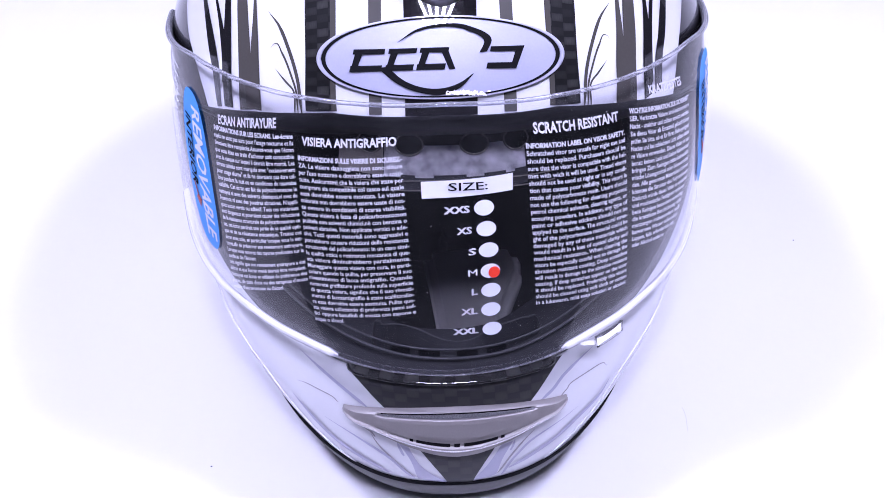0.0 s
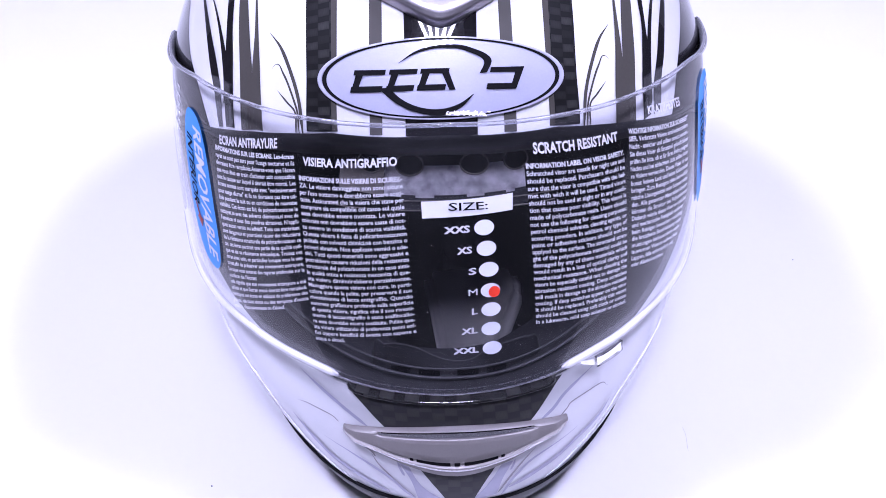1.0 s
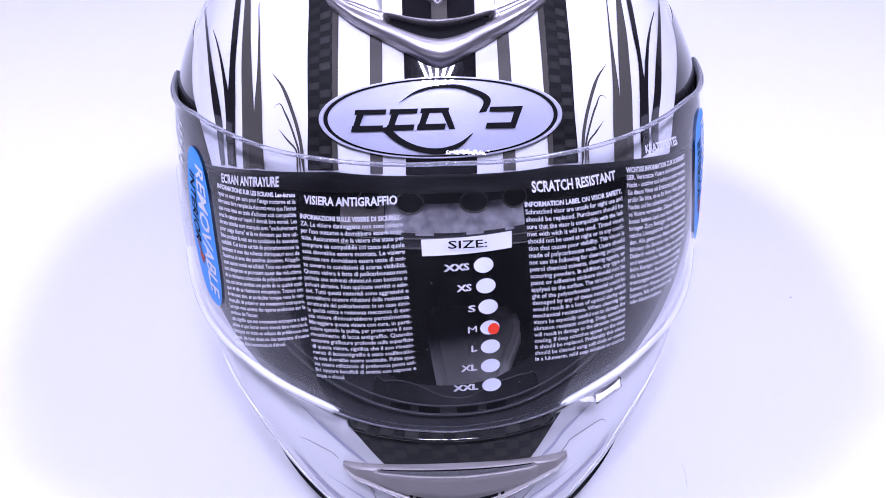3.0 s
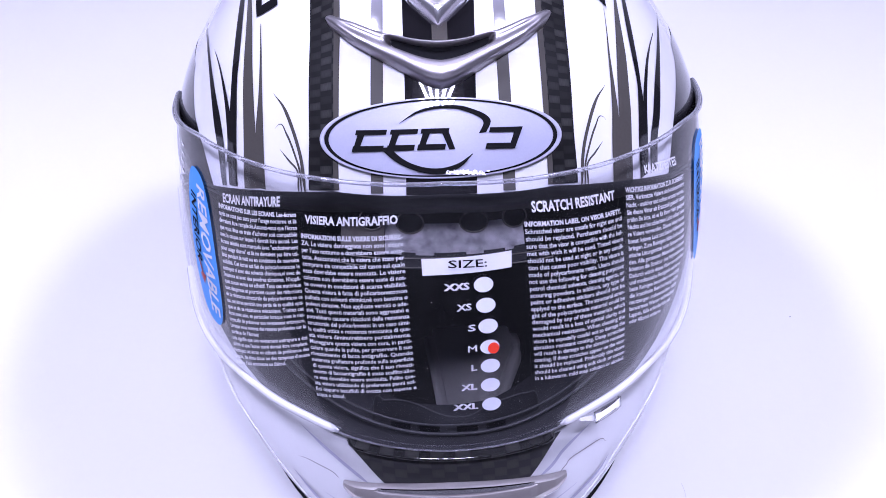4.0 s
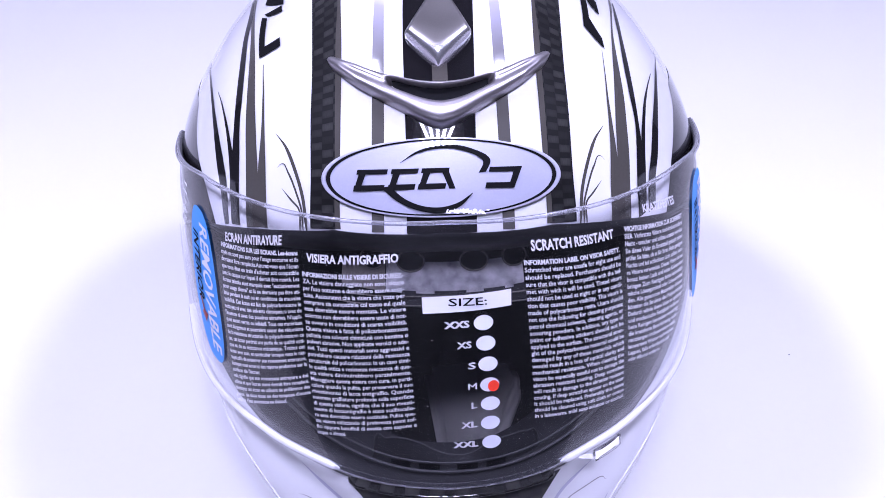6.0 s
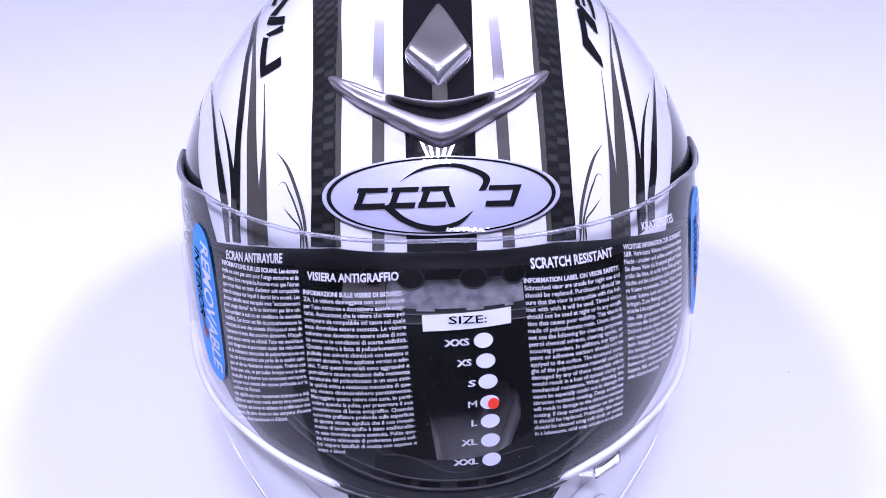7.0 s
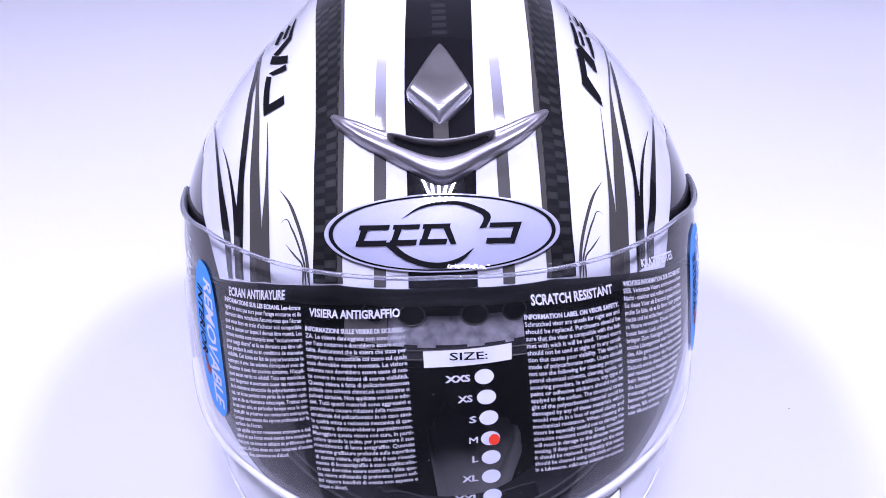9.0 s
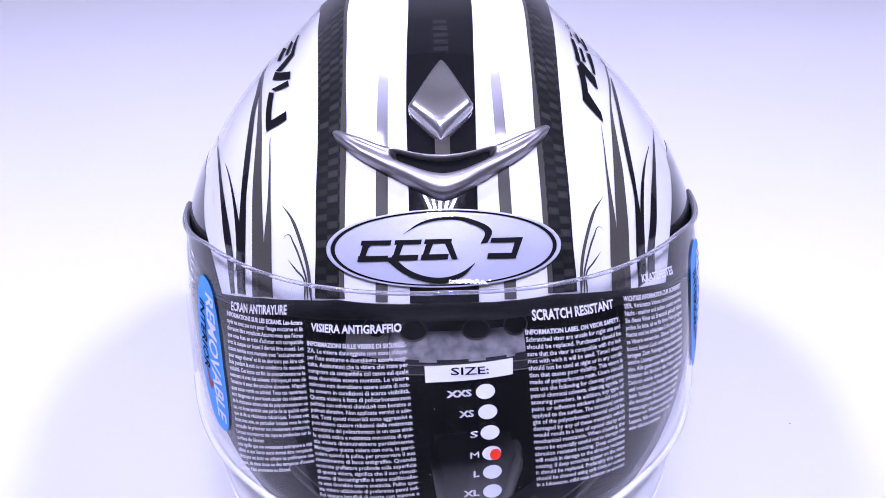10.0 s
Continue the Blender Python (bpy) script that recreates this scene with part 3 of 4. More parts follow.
for mirror in (False, True):
    side = flip_x if mirror else list
    pair = (lambda a, b: (side(b), side(a))) if mirror else (lambda a, b: (side(a), side(b)))
    g = pair([(-.0264, 8.28), (-.0276, 7.52), (-.0285, 6.63), (-.0295, 5.60)], [(-.0227, 8.28), (-.0232, 7.54), (-.0237, 6.64), (-.0247, 5.61)])
    width_band("grey_stripe", *g, M_FADE, helmet, n=60, run=True, label="grey stripe fading out towards the crown")
    turned = (lambda a, b: (mirrored(b), mirrored(a))) if mirror else (lambda a, b: (a, b))
    c, b = turned(STRIPE_OUTER, STRIPE_INNER), turned(STRIPE_INNER, BORDER_INNER)
    turn_band("carbon_stripe", *c, M_CARBON, helmet, n=150, m=13, label="woven carbon-fibre stripe")
    turn_band("stripe_border", *b, M_CHAR, helmet, n=150, m=4, label="charcoal edge of the carbon stripe")

# brand lettering on the flanks, as plain bars
FLANK_BARS = [
    [(-1.382, 6.87), (-1.324, 6.95), (-1.137, 6.79), (-1.115, 6.68)],
    [(-1.115, 6.68), (-1.144, 6.80), (-1.078, 7.01), (-1.027, 6.95)],
    [(-1.386, 6.91), (-1.327, 6.97), (-1.221, 7.20), (-1.276, 7.22)],
    [(-1.470, 6.93), (-1.525, 6.97), (-1.331, 7.29), (-1.269, 7.25)],
    [(-1.529, 6.98), (-1.536, 7.34), (-1.467, 7.40), (-1.456, 7.11)],
    [(-1.639, 6.95), (-1.782, 6.95), (-1.709, 7.09), (-1.595, 7.05)],
    [(-1.588, 7.15), (-1.738, 7.18), (-1.668, 7.28), (-1.562, 7.23)],
    [(-1.533, 7.30), (-1.709, 7.37), (-1.679, 7.42), (-1.489, 7.39)],
    [(1.254, 7.40), (1.294, 7.28), (1.137, 7.11), (1.034, 7.12)],
    [(1.034, 7.12), (1.137, 7.11), (1.107, 6.85), (1.060, 6.77)],
    [(1.269, 7.38), (1.320, 7.32), (1.324, 7.05), (1.247, 7.09)],
    [(1.283, 7.13), (1.335, 7.05), (1.258, 6.98), (1.247, 7.05)],
    [(1.507, 7.54), (1.536, 7.45), (1.335, 7.34), (1.294, 7.43)],
    [(1.294, 7.43), (1.349, 7.32), (1.342, 7.04), (1.316, 7.08)],
    [(1.511, 7.35), (1.525, 7.28), (1.397, 7.23), (1.371, 7.29)],
    [(1.536, 7.18), (1.580, 7.07), (1.371, 7.04), (1.368, 7.09)],
    [(1.782, 7.42), (1.676, 7.49), (1.551, 7.47), (1.547, 7.52)],
    [(1.694, 7.32), (1.709, 7.24), (1.610, 7.24), (1.577, 7.32)],
    [(1.712, 7.17), (1.738, 7.07), (1.599, 7.09), (1.569, 7.17)],
]
for quad in FLANK_BARS:
    turn_band("flank_bar", [quad[0], quad[3]], [quad[1], quad[2]], M_INK, helmet, .0005, n=8, m=4)

# chin paint
width_band("chin_carbon", [(-.0440, 2.84), (-.0434, 2.81), (-.0375, 2.61), (-.0319, 2.42), (-.0275, 2.28)],
           [(.0452, 2.84), (.0443, 2.81), (.0393, 2.61), (.0345, 2.41), (.0305, 2.26)], M_CARBON_DARK, helmet, n=30, m=60, label="woven carbon-fibre panel above the chin vent")
width_band("chin_point", [(-.0150, 1.69), (-.0141, 1.644), (-.0101, 1.432), (-.0059, 1.181), (-.0016, .781), (-.0004, .62)], [(.0174, 1.69), (.0164, 1.626), (.0129, 1.413), (.0095, 1.158), (.0061, .735), (.0052, .62)], M_CARBON_DARK, helmet, .0006, n=30, m=16,
           label="pointed carbon-fibre panel under the chin vent")
CHIN_LINES = [
    ([(-.0635, 2.820), (-.0602, 2.760), (-.0500, 2.572), (-.0428, 2.431), (-.0358, 2.283)], .0016, M_LILAC),
    ([(-.0658, 2.296), (-.0606, 2.330), (-.0540, 2.315), (-.0480, 2.236)], .0005, M_LINE),
    ([(-.0550, 1.866), (-.0465, 1.779), (-.0393, 1.678), (-.0299, 1.504), (-.0206, 1.168), (-.0170, 1.033)], .0015, M_LILAC),
    ([(-.0353, 1.873), (-.0327, 1.698), (-.0274, 1.483), (-.0218, 1.255), (-.0171, 1.067)], .0009, M_LINE),
    ([(-.0242, 1.786), (-.0228, 1.638), (-.0214, 1.524)], .0012, M_LILAC),
    ([(-.0687, 1.974), (-.0592, 1.671), (-.0498, 1.430), (-.0399, 1.282), (-.0280, 1.087)], .0030, M_LILAC),
    ([(-.0389, 1.947), (-.0353, 1.886), (-.0332, 1.799)], .0008, M_LINE),
    ([(.0591, 2.767), (.0543, 2.699), (.0468, 2.565), (.0410, 2.384), (.0363, 2.283)], .0016, M_LILAC),
    ([(.0667, 2.317), (.0600, 2.431), (.0525, 2.404), (.0476, 2.310), (.0446, 2.222)], .0006, M_LINE),
    ([(.0533, 1.900), (.0464, 1.813), (.0352, 1.678), (.0267, 1.436), (.0199, 1.020)], .0013, M_LILAC),
    ([(.0344, 1.839), (.0301, 1.698), (.0250, 1.490), (.0182, 1.087)], .0010, M_LINE),
    ([(.0256, 1.732), (.0248, 1.631), (.0236, 1.544)], .0010, M_LILAC),
    ([(.0682, 2.034), (.0626, 1.806), (.0533, 1.658), (.0444, 1.490), (.0332, 1.329), (.0231, 1.174)], .0026, M_LILAC),
]
for line, wide, mat in CHIN_LINES:
    pinstripe("chin_line", line, wide, mat, helmet, by_width=True)
for a, b in (([(-.0248, 1.826), (-.0191, 1.477), (-.0158, 1.026)],
              [(-.0195, 1.705), (-.0144, 1.356), (-.0023, 0.926)]),
             ([(.0198, 1.685), (.0150, 1.389), (.0060, 0.912)],
              [(.0247, 1.705), (.0207, 1.436), (.0178, 1.060)])):
    width_band("chin_band", a, b, M_LILAC, helmet, n=24, label="pale lilac-grey chin stripe")
# rolled lower edge of the chin bar, and a grey band painted for the shade below it
ROLL_LEFT = [(-1.05, 2.26), (-.953, 2.22), (-.832, 2.15), (-.732, 1.99), (-.664, 1.70), (-.587, 1.37), (-.480, 1.12), (-.380, .97)]
ROLL_RIGHT = [(.96, 2.30), (.832, 2.24), (.741, 2.14), (.662, 1.98), (.605, 1.69), (.532, 1.42), (.459, 1.20), (.365, 1.03)]
UNDER_LEFT = [(-1.10, 1.98), (-.98, 1.92), (-.86, 1.82), (-.76, 1.62), (-.700, 1.34), (-.610, 1.08), (-.480, .97), (-.375, .93)]
UNDER_RIGHT = [(1.02, 2.00), (.90, 1.94), (.80, 1.82), (.71, 1.62), (.660, 1.32), (.570, 1.08), (.450, .98), (.355, .96)]
for upper, lower in ((ROLL_LEFT, UNDER_LEFT), (UNDER_RIGHT, ROLL_RIGHT)):
    turn_band("undercut_shade", upper, lower, M_UNDER, helmet, .0003, label="grey band painted for the shade below the chin edge")
for line in (ROLL_LEFT, ROLL_RIGHT):
    c = along(line, 60)
    tube("chin_edge", shell_point(c[:, 1], c[:, 0], .0002), .0004 * np.clip(np.linspace(.4, 6, 60), 0, 1) * np.clip(np.linspace(8, .3, 60), 0, 1), M_WHITE, helmet, "rolled white edge of the chin bar", k=10)
al_ring = np.linspace(-math.pi, math.pi, 300)
tube("trim_seam", shell_point(trim_top(al_ring) + .02, al_ring, .0007), .0009, M_INK, helmet, "thin black seam above the neck trim", k=6)


# ---- vents ----
def raised(name, n, m, cx, half, upper, lower, height, mat, label, ends=.25):
    """A moulded scoop on the shell: rows u run across it, w from its upper to its lower edge."""
    u = np.linspace(-1, 1, n)[:, None]
    w = np.linspace(0, 1, m)[None]
    s = upper(u) + (lower(u) - upper(u)) * w
    h = height(u, w) * (ends + (1 - ends) * np.clip((1 - np.abs(u)) * 7, 0, 1) ** .6)
    pts = shell_at(cx + half * u + 0 * w, s, 0.0)
    nr = shell_at(cx + half * u + 0 * w, s, .001) - pts
    return grid(name, pts + nr * 1000 * h[..., None], mat, helmet, label)


def brow_up(u):
    tip = np.sqrt(np.clip(1 - np.clip((np.abs(u) - .94) / .06, 0, 1) ** 2, .02, 1))
    return 7.12 + (spline([0, .2, .45, .75, 1], [7.085, 7.095, 7.13, 7.18, 7.19], np.abs(u)) - 7.12) * np.where(np.abs(u) > .9, tip, 1)


def brow_low(u):
    tip = np.sqrt(np.clip(1 - np.clip((np.abs(u) - .94) / .06, 0, 1) ** 2, .02, 1))
    return 7.12 + (spline([0, .08, .2, .3, .58, .75, .88, 1], [6.60, 6.62, 6.68, 6.745, 6.885, 6.955, 7.015, 7.06], np.abs(u)) - 7.12) * np.where(np.abs(u) > .9, tip, 1)


def brow_height(u, w):
    groove = np.clip((.48 - np.abs(u)) * 9, 0, 1)
    groove = groove * groove * (3 - 2 * groove)
    solid = spline([0, .05, .14, .25, .36, .46, .56, .66, .80, .92, 1], [.0002, .0028, .0050, .0056, .0054, .0056, .0061, .0064, .0060, .0042, -.0003], w)
    slot = spline([0, .04, .10, .15, .18, .43, .46, .51, .58, .68, .80, .92, 1], [.0002, .0030, .0056, .0050, .0004, .0004, .0044, .0058, .0063, .0065, .0060, .0042, -.0003], w)
    dome = np.clip((np.abs(u) - .72) / .22, 0, 1)
    solid = solid * (1 - dome) + .0050 * np.sin(math.pi * np.clip(w, 0, 1)) ** .6 * dome
    return solid * (1 - groove) + slot * groove


brow_vent = raised("brow_vent", 120, 60, -.0016, .0437, brow_up, brow_low, brow_height, M_SILVER, "satin silver winged brow air scoop", .45)
# a black sheet in the intake slot stands in for its deep shade
u_slot = np.linspace(-.42, .42, 50)
s_up = brow_up(u_slot) + (brow_low(u_slot) - brow_up(u_slot)) * .165
s_lo = brow_up(u_slot) + (brow_low(u_slot) - brow_up(u_slot)) * (.455 - .1 * np.abs(u_slot / .42) ** 6)
pts = shell_at((-.0016 + .0437 * u_slot)[:, None] + np.zeros((1, 6)), s_up[:, None] + (s_lo - s_up)[:, None] * np.linspace(0, 1, 6)[None], .0022)
grid("brow_slot", pts, M_INK, brow_vent, "black sheet for the shade in the air intake slot")


def build_crown_vent():
    """Faceted kite-shaped scoop on the crown."""
    scale = .041
    corner = np.array([(-.0008, 8.29 * scale), (-.0162, 7.55 * scale), (-.0021, 7.195 * scale), (.0126, 7.555 * scale)])
    ring = corner
    for cut in (.09, .25, .25, .25):
        nxt = np.roll(ring, -1, 0)
        ring = np.stack([ring * (1 - cut) + nxt * cut, ring * cut + nxt * (1 - cut)], 1).reshape(-1, 2)
    loop = np.concatenate([ring, ring[:1]])
    run = np.r_[0, np.cumsum(np.linalg.norm(np.diff(loop, axis=0), axis=1))]
    at = np.linspace(0, run[-1], 221)[:-1]
    ring = np.stack([np.interp(at, run, loop[:, c]) for c in (0, 1)], -1)
    c = np.array([-.0018, 7.515 * scale])
    k = np.linspace(1, 0, 60)[None, :, None]
    p = c + (ring - c)[:, None] * k

    def off(a, b):
        d = (corner[b] - corner[a]) / np.linalg.norm(corner[b] - corner[a])
        return np.abs((p[..., 0] - corner[a, 0]) * d[1] - (p[..., 1] - corner[a, 1]) * d[0])
    low = (np.maximum(off(1, 2), 1e-6) ** -2.5 + np.maximum(off(2, 3), 1e-6) ** -2.5) ** -.4
    rise = np.where(low < .0035, 2.6 * low - 257 * low ** 2, .00595 + .8 * (low - .0035))
    top = np.minimum(off(0, 1), off(3, 0))
    flat = .0066 - .0050 * (p[..., 1] / scale - 7.5)
    soft = .00075
    h = -soft * np.log(np.exp(-flat / soft) + np.exp(-(.0012 + top * 2.2) / soft) + np.exp(-(.0006 + rise) / soft))
    edge = np.clip((1 - k[..., 0]) * 40, 0, 1)
    pts0 = shell_at(p[..., 0], p[..., 1] / scale, 0.0)
    nr = (shell_at(p[..., 0], p[..., 1] / scale, .001) - pts0) * 1000
    scoop = grid("crown_vent", pts0 + nr * (h * edge)[..., None], M_TITAN, helmet, "satin grey kite-shaped crown air scoop, its bevel brightened for caught light", wrap=True, flip=False)
    # brighter silver on the lower bevel puts its caught light into the material
    scoop.data.materials.append(M_BRIGHT)
    bevel = (rise + .0008 < flat) & (rise < top * 2.2)
    rows, cols = bevel.shape
    for q in scoop.data.polygons:
        i, j = divmod(q.index, cols - 1)
        q.material_index = int(bevel[i, j] and bevel[i, j + 1] and bevel[(i + 1) % rows, j])


build_crown_vent()


def chin_up(u):
    return 2.40 - .17 * u ** 2


def chin_low(u):
    return spline([0, .12, .4, .7, 1], [1.655, 1.675, 1.815, 2.03, 2.19], np.abs(u))


def chin_height(u, w):
    slit = np.clip((.70 - np.abs(u)) * 14, 0, 1)
    plain = np.interp(w, [0, .04, .10, .3, .6, .72, .76, .80, .86, .96, 1], [.0006, .0036, .0046, .0048, .0050, .0052, .0062, .0066, .0056, .0054, -.0002])
    cut = np.interp(w, [0, .02, .042, .052, .158, .168, .25, .5, .66, .72, .76, .80, .86, .96, 1], [.0006, .0034, .0042, .0022, .0022, .0052, .0056, .0058, .0056, .0050, .0062, .0066, .0056, .0054, -.0002])
    return plain * (1 - slit) + cut * slit


chin_vent = raised("chin_vent", 130, 140, .0008, .0467, chin_up, chin_low, chin_height, M_GUNMETAL, "warm grey satin chin air scoop")


def chin_strip(name, u0, u1, w0, w1, out, mat, label="", n=30):
    u = np.linspace(u0, u1, n)[:, None]
    w = np.linspace(w0, w1, 5)[None]
    s = chin_up(u) + (chin_low(u) - chin_up(u)) * w
    return grid(name, shell_at(.0008 + .0467 * u + 0 * w, s, out), mat, chin_vent, label)


# black sheets give the slider groove and the lower slots their shade
chin_strip("chin_groove", -.69, .69, .050, .160, .0030, M_INK, "black sheet for the shade in the slider groove", 60)
chin_strip("chin_slider", -.67, .67, .050, .142, .0046, M_BRIGHT, "bright silver slider strip of the chin vent", 60)
# the last, thin silver strip is a drawn highlight along the lower lip
chin_strip("lip_highlight", -.88, .88, .775, .805, .0068, M_BRIGHT, "silver strip drawn as the highlight on the lower lip", 80)
for u0, u1 in ((-.40, -.37), (-.345, -.06), (-.025, .025), (.06, .345), (.37, .40)):
    chin_strip("chin_slot", u0, u1, .61, .69, .0066, M_INK, n=14)


# ---- badge on the forehead ----
def badge_point(bx, by, out):
    """bx, by run from -1 to 1 across the oval."""
    return shell_at(-.0021 + .0467 * bx, 6.145 + .385 * by - .14 * bx ** 2, out)


def badge_ring(name, r0, r1, lift, mat, parent, label=""):
    f = np.linspace(0, 2 * math.pi, 161)[:-1][:, None]
    r = np.linspace(r1, r0, 14 if r0 < .5 else 5)[None]
    pts = badge_point(r * np.cos(f), r * np.sin(f), 0.0)
    nr = (badge_point(r * np.cos(f), r * np.sin(f), .001) - pts) * 1000
    h = lift(r) + 0 * f
    return grid(name, pts + nr * h[..., None], mat, parent, label, wrap=True)


dome = lambda r: .0012 + .0003 * (1 - r ** 2)
badge = badge_ring("badge", 0.0, .985, lambda r: dome(r), M_BADGE, helmet, "domed oval silver badge with a black rim line")
badge_ring("badge_rim", .955, 1.0, lambda r: np.where(r > .99, 0.0, dome(r) + .0003), M_RIM, badge, "polished outer rim")
badge_ring("badge_line", .915, .95, lambda r: dome(r) + .0002, M_INK, badge, "black oval line")


def badge_band(name, low, high, n=24, m=4, mat=None, lift=.0018):
    a, b = along(low, n), along(high, n)
    w = np.linspace(0, 1, m)[None, :, None]
    q = a[:, None] * (1 - w) + b[:, None] * w
    return grid(name, badge_point(q[..., 0], q[..., 1], lift), mat or M_INK, badge)


for x0, x1 in ((-.70, -.45), (-.42, -.20), (-.175, .05), (.375, .60)):
    for y0, y1 in ((.10, .22), (-.30, -.16)):
        k = .08
        badge_band("badge_bar", [(x0 + k * y0, y0), (x1 + k * y0, y0)], [(x0 + k * y1, y1), (x1 + k * y1, y1)], 8)
for x0, lean in ((-.70, .06), (-.42, .06), (-.175, .06), (.08, -.07), (.56, .06)):
    badge_band("badge_bar", [(x0 - .02, -.30), (x0 + .03, -.30)], [(x0 - .02 + lean, .22), (x0 + .04 + lean, .22)], 4)
badge_band("badge_swoosh", [(-.335, .36), (-.20, .58), (.0, .70), (.20, .62), (.34, .33), (.30, .08)],
           [(-.335, .37), (-.20, .64), (.0, .78), (.22, .72), (.40, .35), (.36, .10)], 40)
badge_band("badge_swoosh", [(-.50, -.22), (-.36, -.58), (-.18, -.82), (.02, -.88), (.16, -.70), (.25, -.42)],
           [(-.42, -.20), (-.31, -.50), (-.16, -.70), (.0, -.74), (.14, -.62), (.25, -.40)], 40)

# ragged white patch and flecks on the badge's lower rim
rng = random.Random(4)
lo = [(.03 + .32 * i / 44, -.87 - .05 * i / 44 + rng.uniform(-.03, .02)) for i in range(45)]
hi = [(.03 + .32 * i / 44, -.835 + .055 * math.sin(i / 14) - .05 * i / 44 + rng.uniform(-.03, .035)) for i in range(45)]
badge_band("ragged_patch", lo, hi, 180, 5, M_RAGGED, .0020)
for i in range(12):
    x, y = .02 + .34 * rng.random(), -.80 - .05 * rng.random()
    badge_band("ragged_fleck", [(x, y - rng.uniform(.008, .02)), (x + .02, y - rng.uniform(.005, .03))],
               [(x + .003, y + .012), (x + rng.uniform(.01, .03), y + rng.uniform(.0, .02))], 5, 3, M_RAGGED, .0021)


# ---- inside the eye opening ----
def inner_sheet(name, al0, al1, s0, s1, out, mat, label, n=40, m=10):
    al = np.linspace(al0, al1, n)[:, None]
    s = np.linspace(0, 1, m)[None]
    return grid(name, shell_point(s0 + (s1 - s0) * s + 0 * al, al, out), mat, helmet, label)


mirror_strip = inner_sheet("brow_mirror", -.205, .285, 4.88, 5.24, -.022, M_MIRROR, "smoky mirror strip behind the brow")
inner_sheet("brow_panel", -.394, -.207, 4.88, 5.20, -.022, M_GREY, "grey panel beside the mirror strip", 14)
# air ports: flat black discs in place of the shade in holes
for a0 in (-.264, -.112, .094, .253):
    f = np.linspace(0, 2 * math.pi, 33)[:-1][:, None]
    r = np.linspace(1, 0, 6)[None]
    port = grid("vent_port", shell_point(5.250 + .108 * r * np.sin(f), a0 + .047 * r * np.cos(f), -.0214), M_INK, helmet, "round black patch for the shade in an air port", wrap=True)
    ring_line = shell_point(5.250 + .114 * np.sin(f[:, 0]), a0 + .050 * np.cos(f[:, 0]), -.0213)
    tube("port_rim", np.concatenate([ring_line, ring_line[:1]]), .0004, M_GREY, port, k=6)
inner_sheet("brow_bar", -.145, .29, 4.72, 4.89, -.021, M_RUBBER, "slotted black bar under the mirror strip")
for a0, a1 in ((-.14, -.09), (-.03, .06), (.12, .20), (.235, .28)):
    inner_sheet("bar_clip", a0, a1, 4.86, 4.925, -.0205, M_RUBBER, "black clip of the mirror strip", 8, 3)
for s0 in (4.80, 4.69):
    b = np.linspace(-.40, .40, 60)
    tube("bar_line", shell_point(s0 + .10 * np.cos(b * 3.6) - .03, b, -.0195), .00028, M_GREY, helmet, "thin grey ridge under the brow bar", k=6)


def breath_guard():
    """Moulded guard behind the chin bar with a notch in the middle."""
    a = np.linspace(-.286, .345, 90)[:, None]
    w = np.linspace(0, 1, 12)[None]
    top = spline([-.286, -.277, -.23, -.10, -.046, -.01, .077, .133, .22, .288, .335, .345],
                 [2.96, 3.11, 3.185, 3.175, 3.09, 3.043, 3.04, 3.138, 3.183, 3.18, 3.09, 2.98], a)
    pts = shell_point(2.78 + (top - 2.78) * w, a + 0 * w, -.012 - .004 * w)
    guard = grid("breath_guard", pts, M_SEAL, helmet, "black plastic breath guard")
    tube("breath_guard_edge", pts[:, -1], .0003, M_RUBBER, guard, "rim of the breath guard", k=6)
    # guard slots: flat black patches in place of the shade in openings
    for a0, a1 in ((-.20, -.13), (-.10, -.03), (.02, .09), (.12, .19)):
        slot = shell_point(np.linspace(2.90, 3.0, 4)[None], np.linspace(a0, a1, 8)[:, None], -.0115)
        grid("guard_slot", slot, M_INK, guard, "black patch for the shade in a breath guard slot")
    b = np.linspace(-.62, .62, 90)
    for lift, rad in ((.0, .0007), (.10, .0005)):
        line = shell_point(2.905 + lift + .9 * b ** 2 - .06 * b, b, -.0095 - lift * .01)
        tube("chin_roll", line, rad, M_RUBBER, helmet, "rounded fold of the chin curtain", k=8)


breath_guard()


def neck_pad():
    bm = bmesh.new()
    plan = ((-.0112, -.025), (.014, -.022), (.037, -.024), (.041, -.040), (.0175, -.115), (-.0020, -.115))
    ring = [[bm.verts.new((x, y, z)) for x, y in plan] for z in (.018, .038)]
    bm.faces.new(ring[0])
    bm.faces.new(ring[1])
    for i in range(len(plan)):
        bm.faces.new((ring[0][i - 1], ring[0][i], ring[1][i], ring[1][i - 1]))
    bmesh.ops.recalc_face_normals(bm, faces=bm.faces[:])
    bmesh.ops.bevel(bm, geom=bm.edges[:], offset=.005, segments=5, affect="EDGES")
    part("neck_pad", bm, M_PAD, helmet, "dark grey padded neck cushion")


neck_pad()


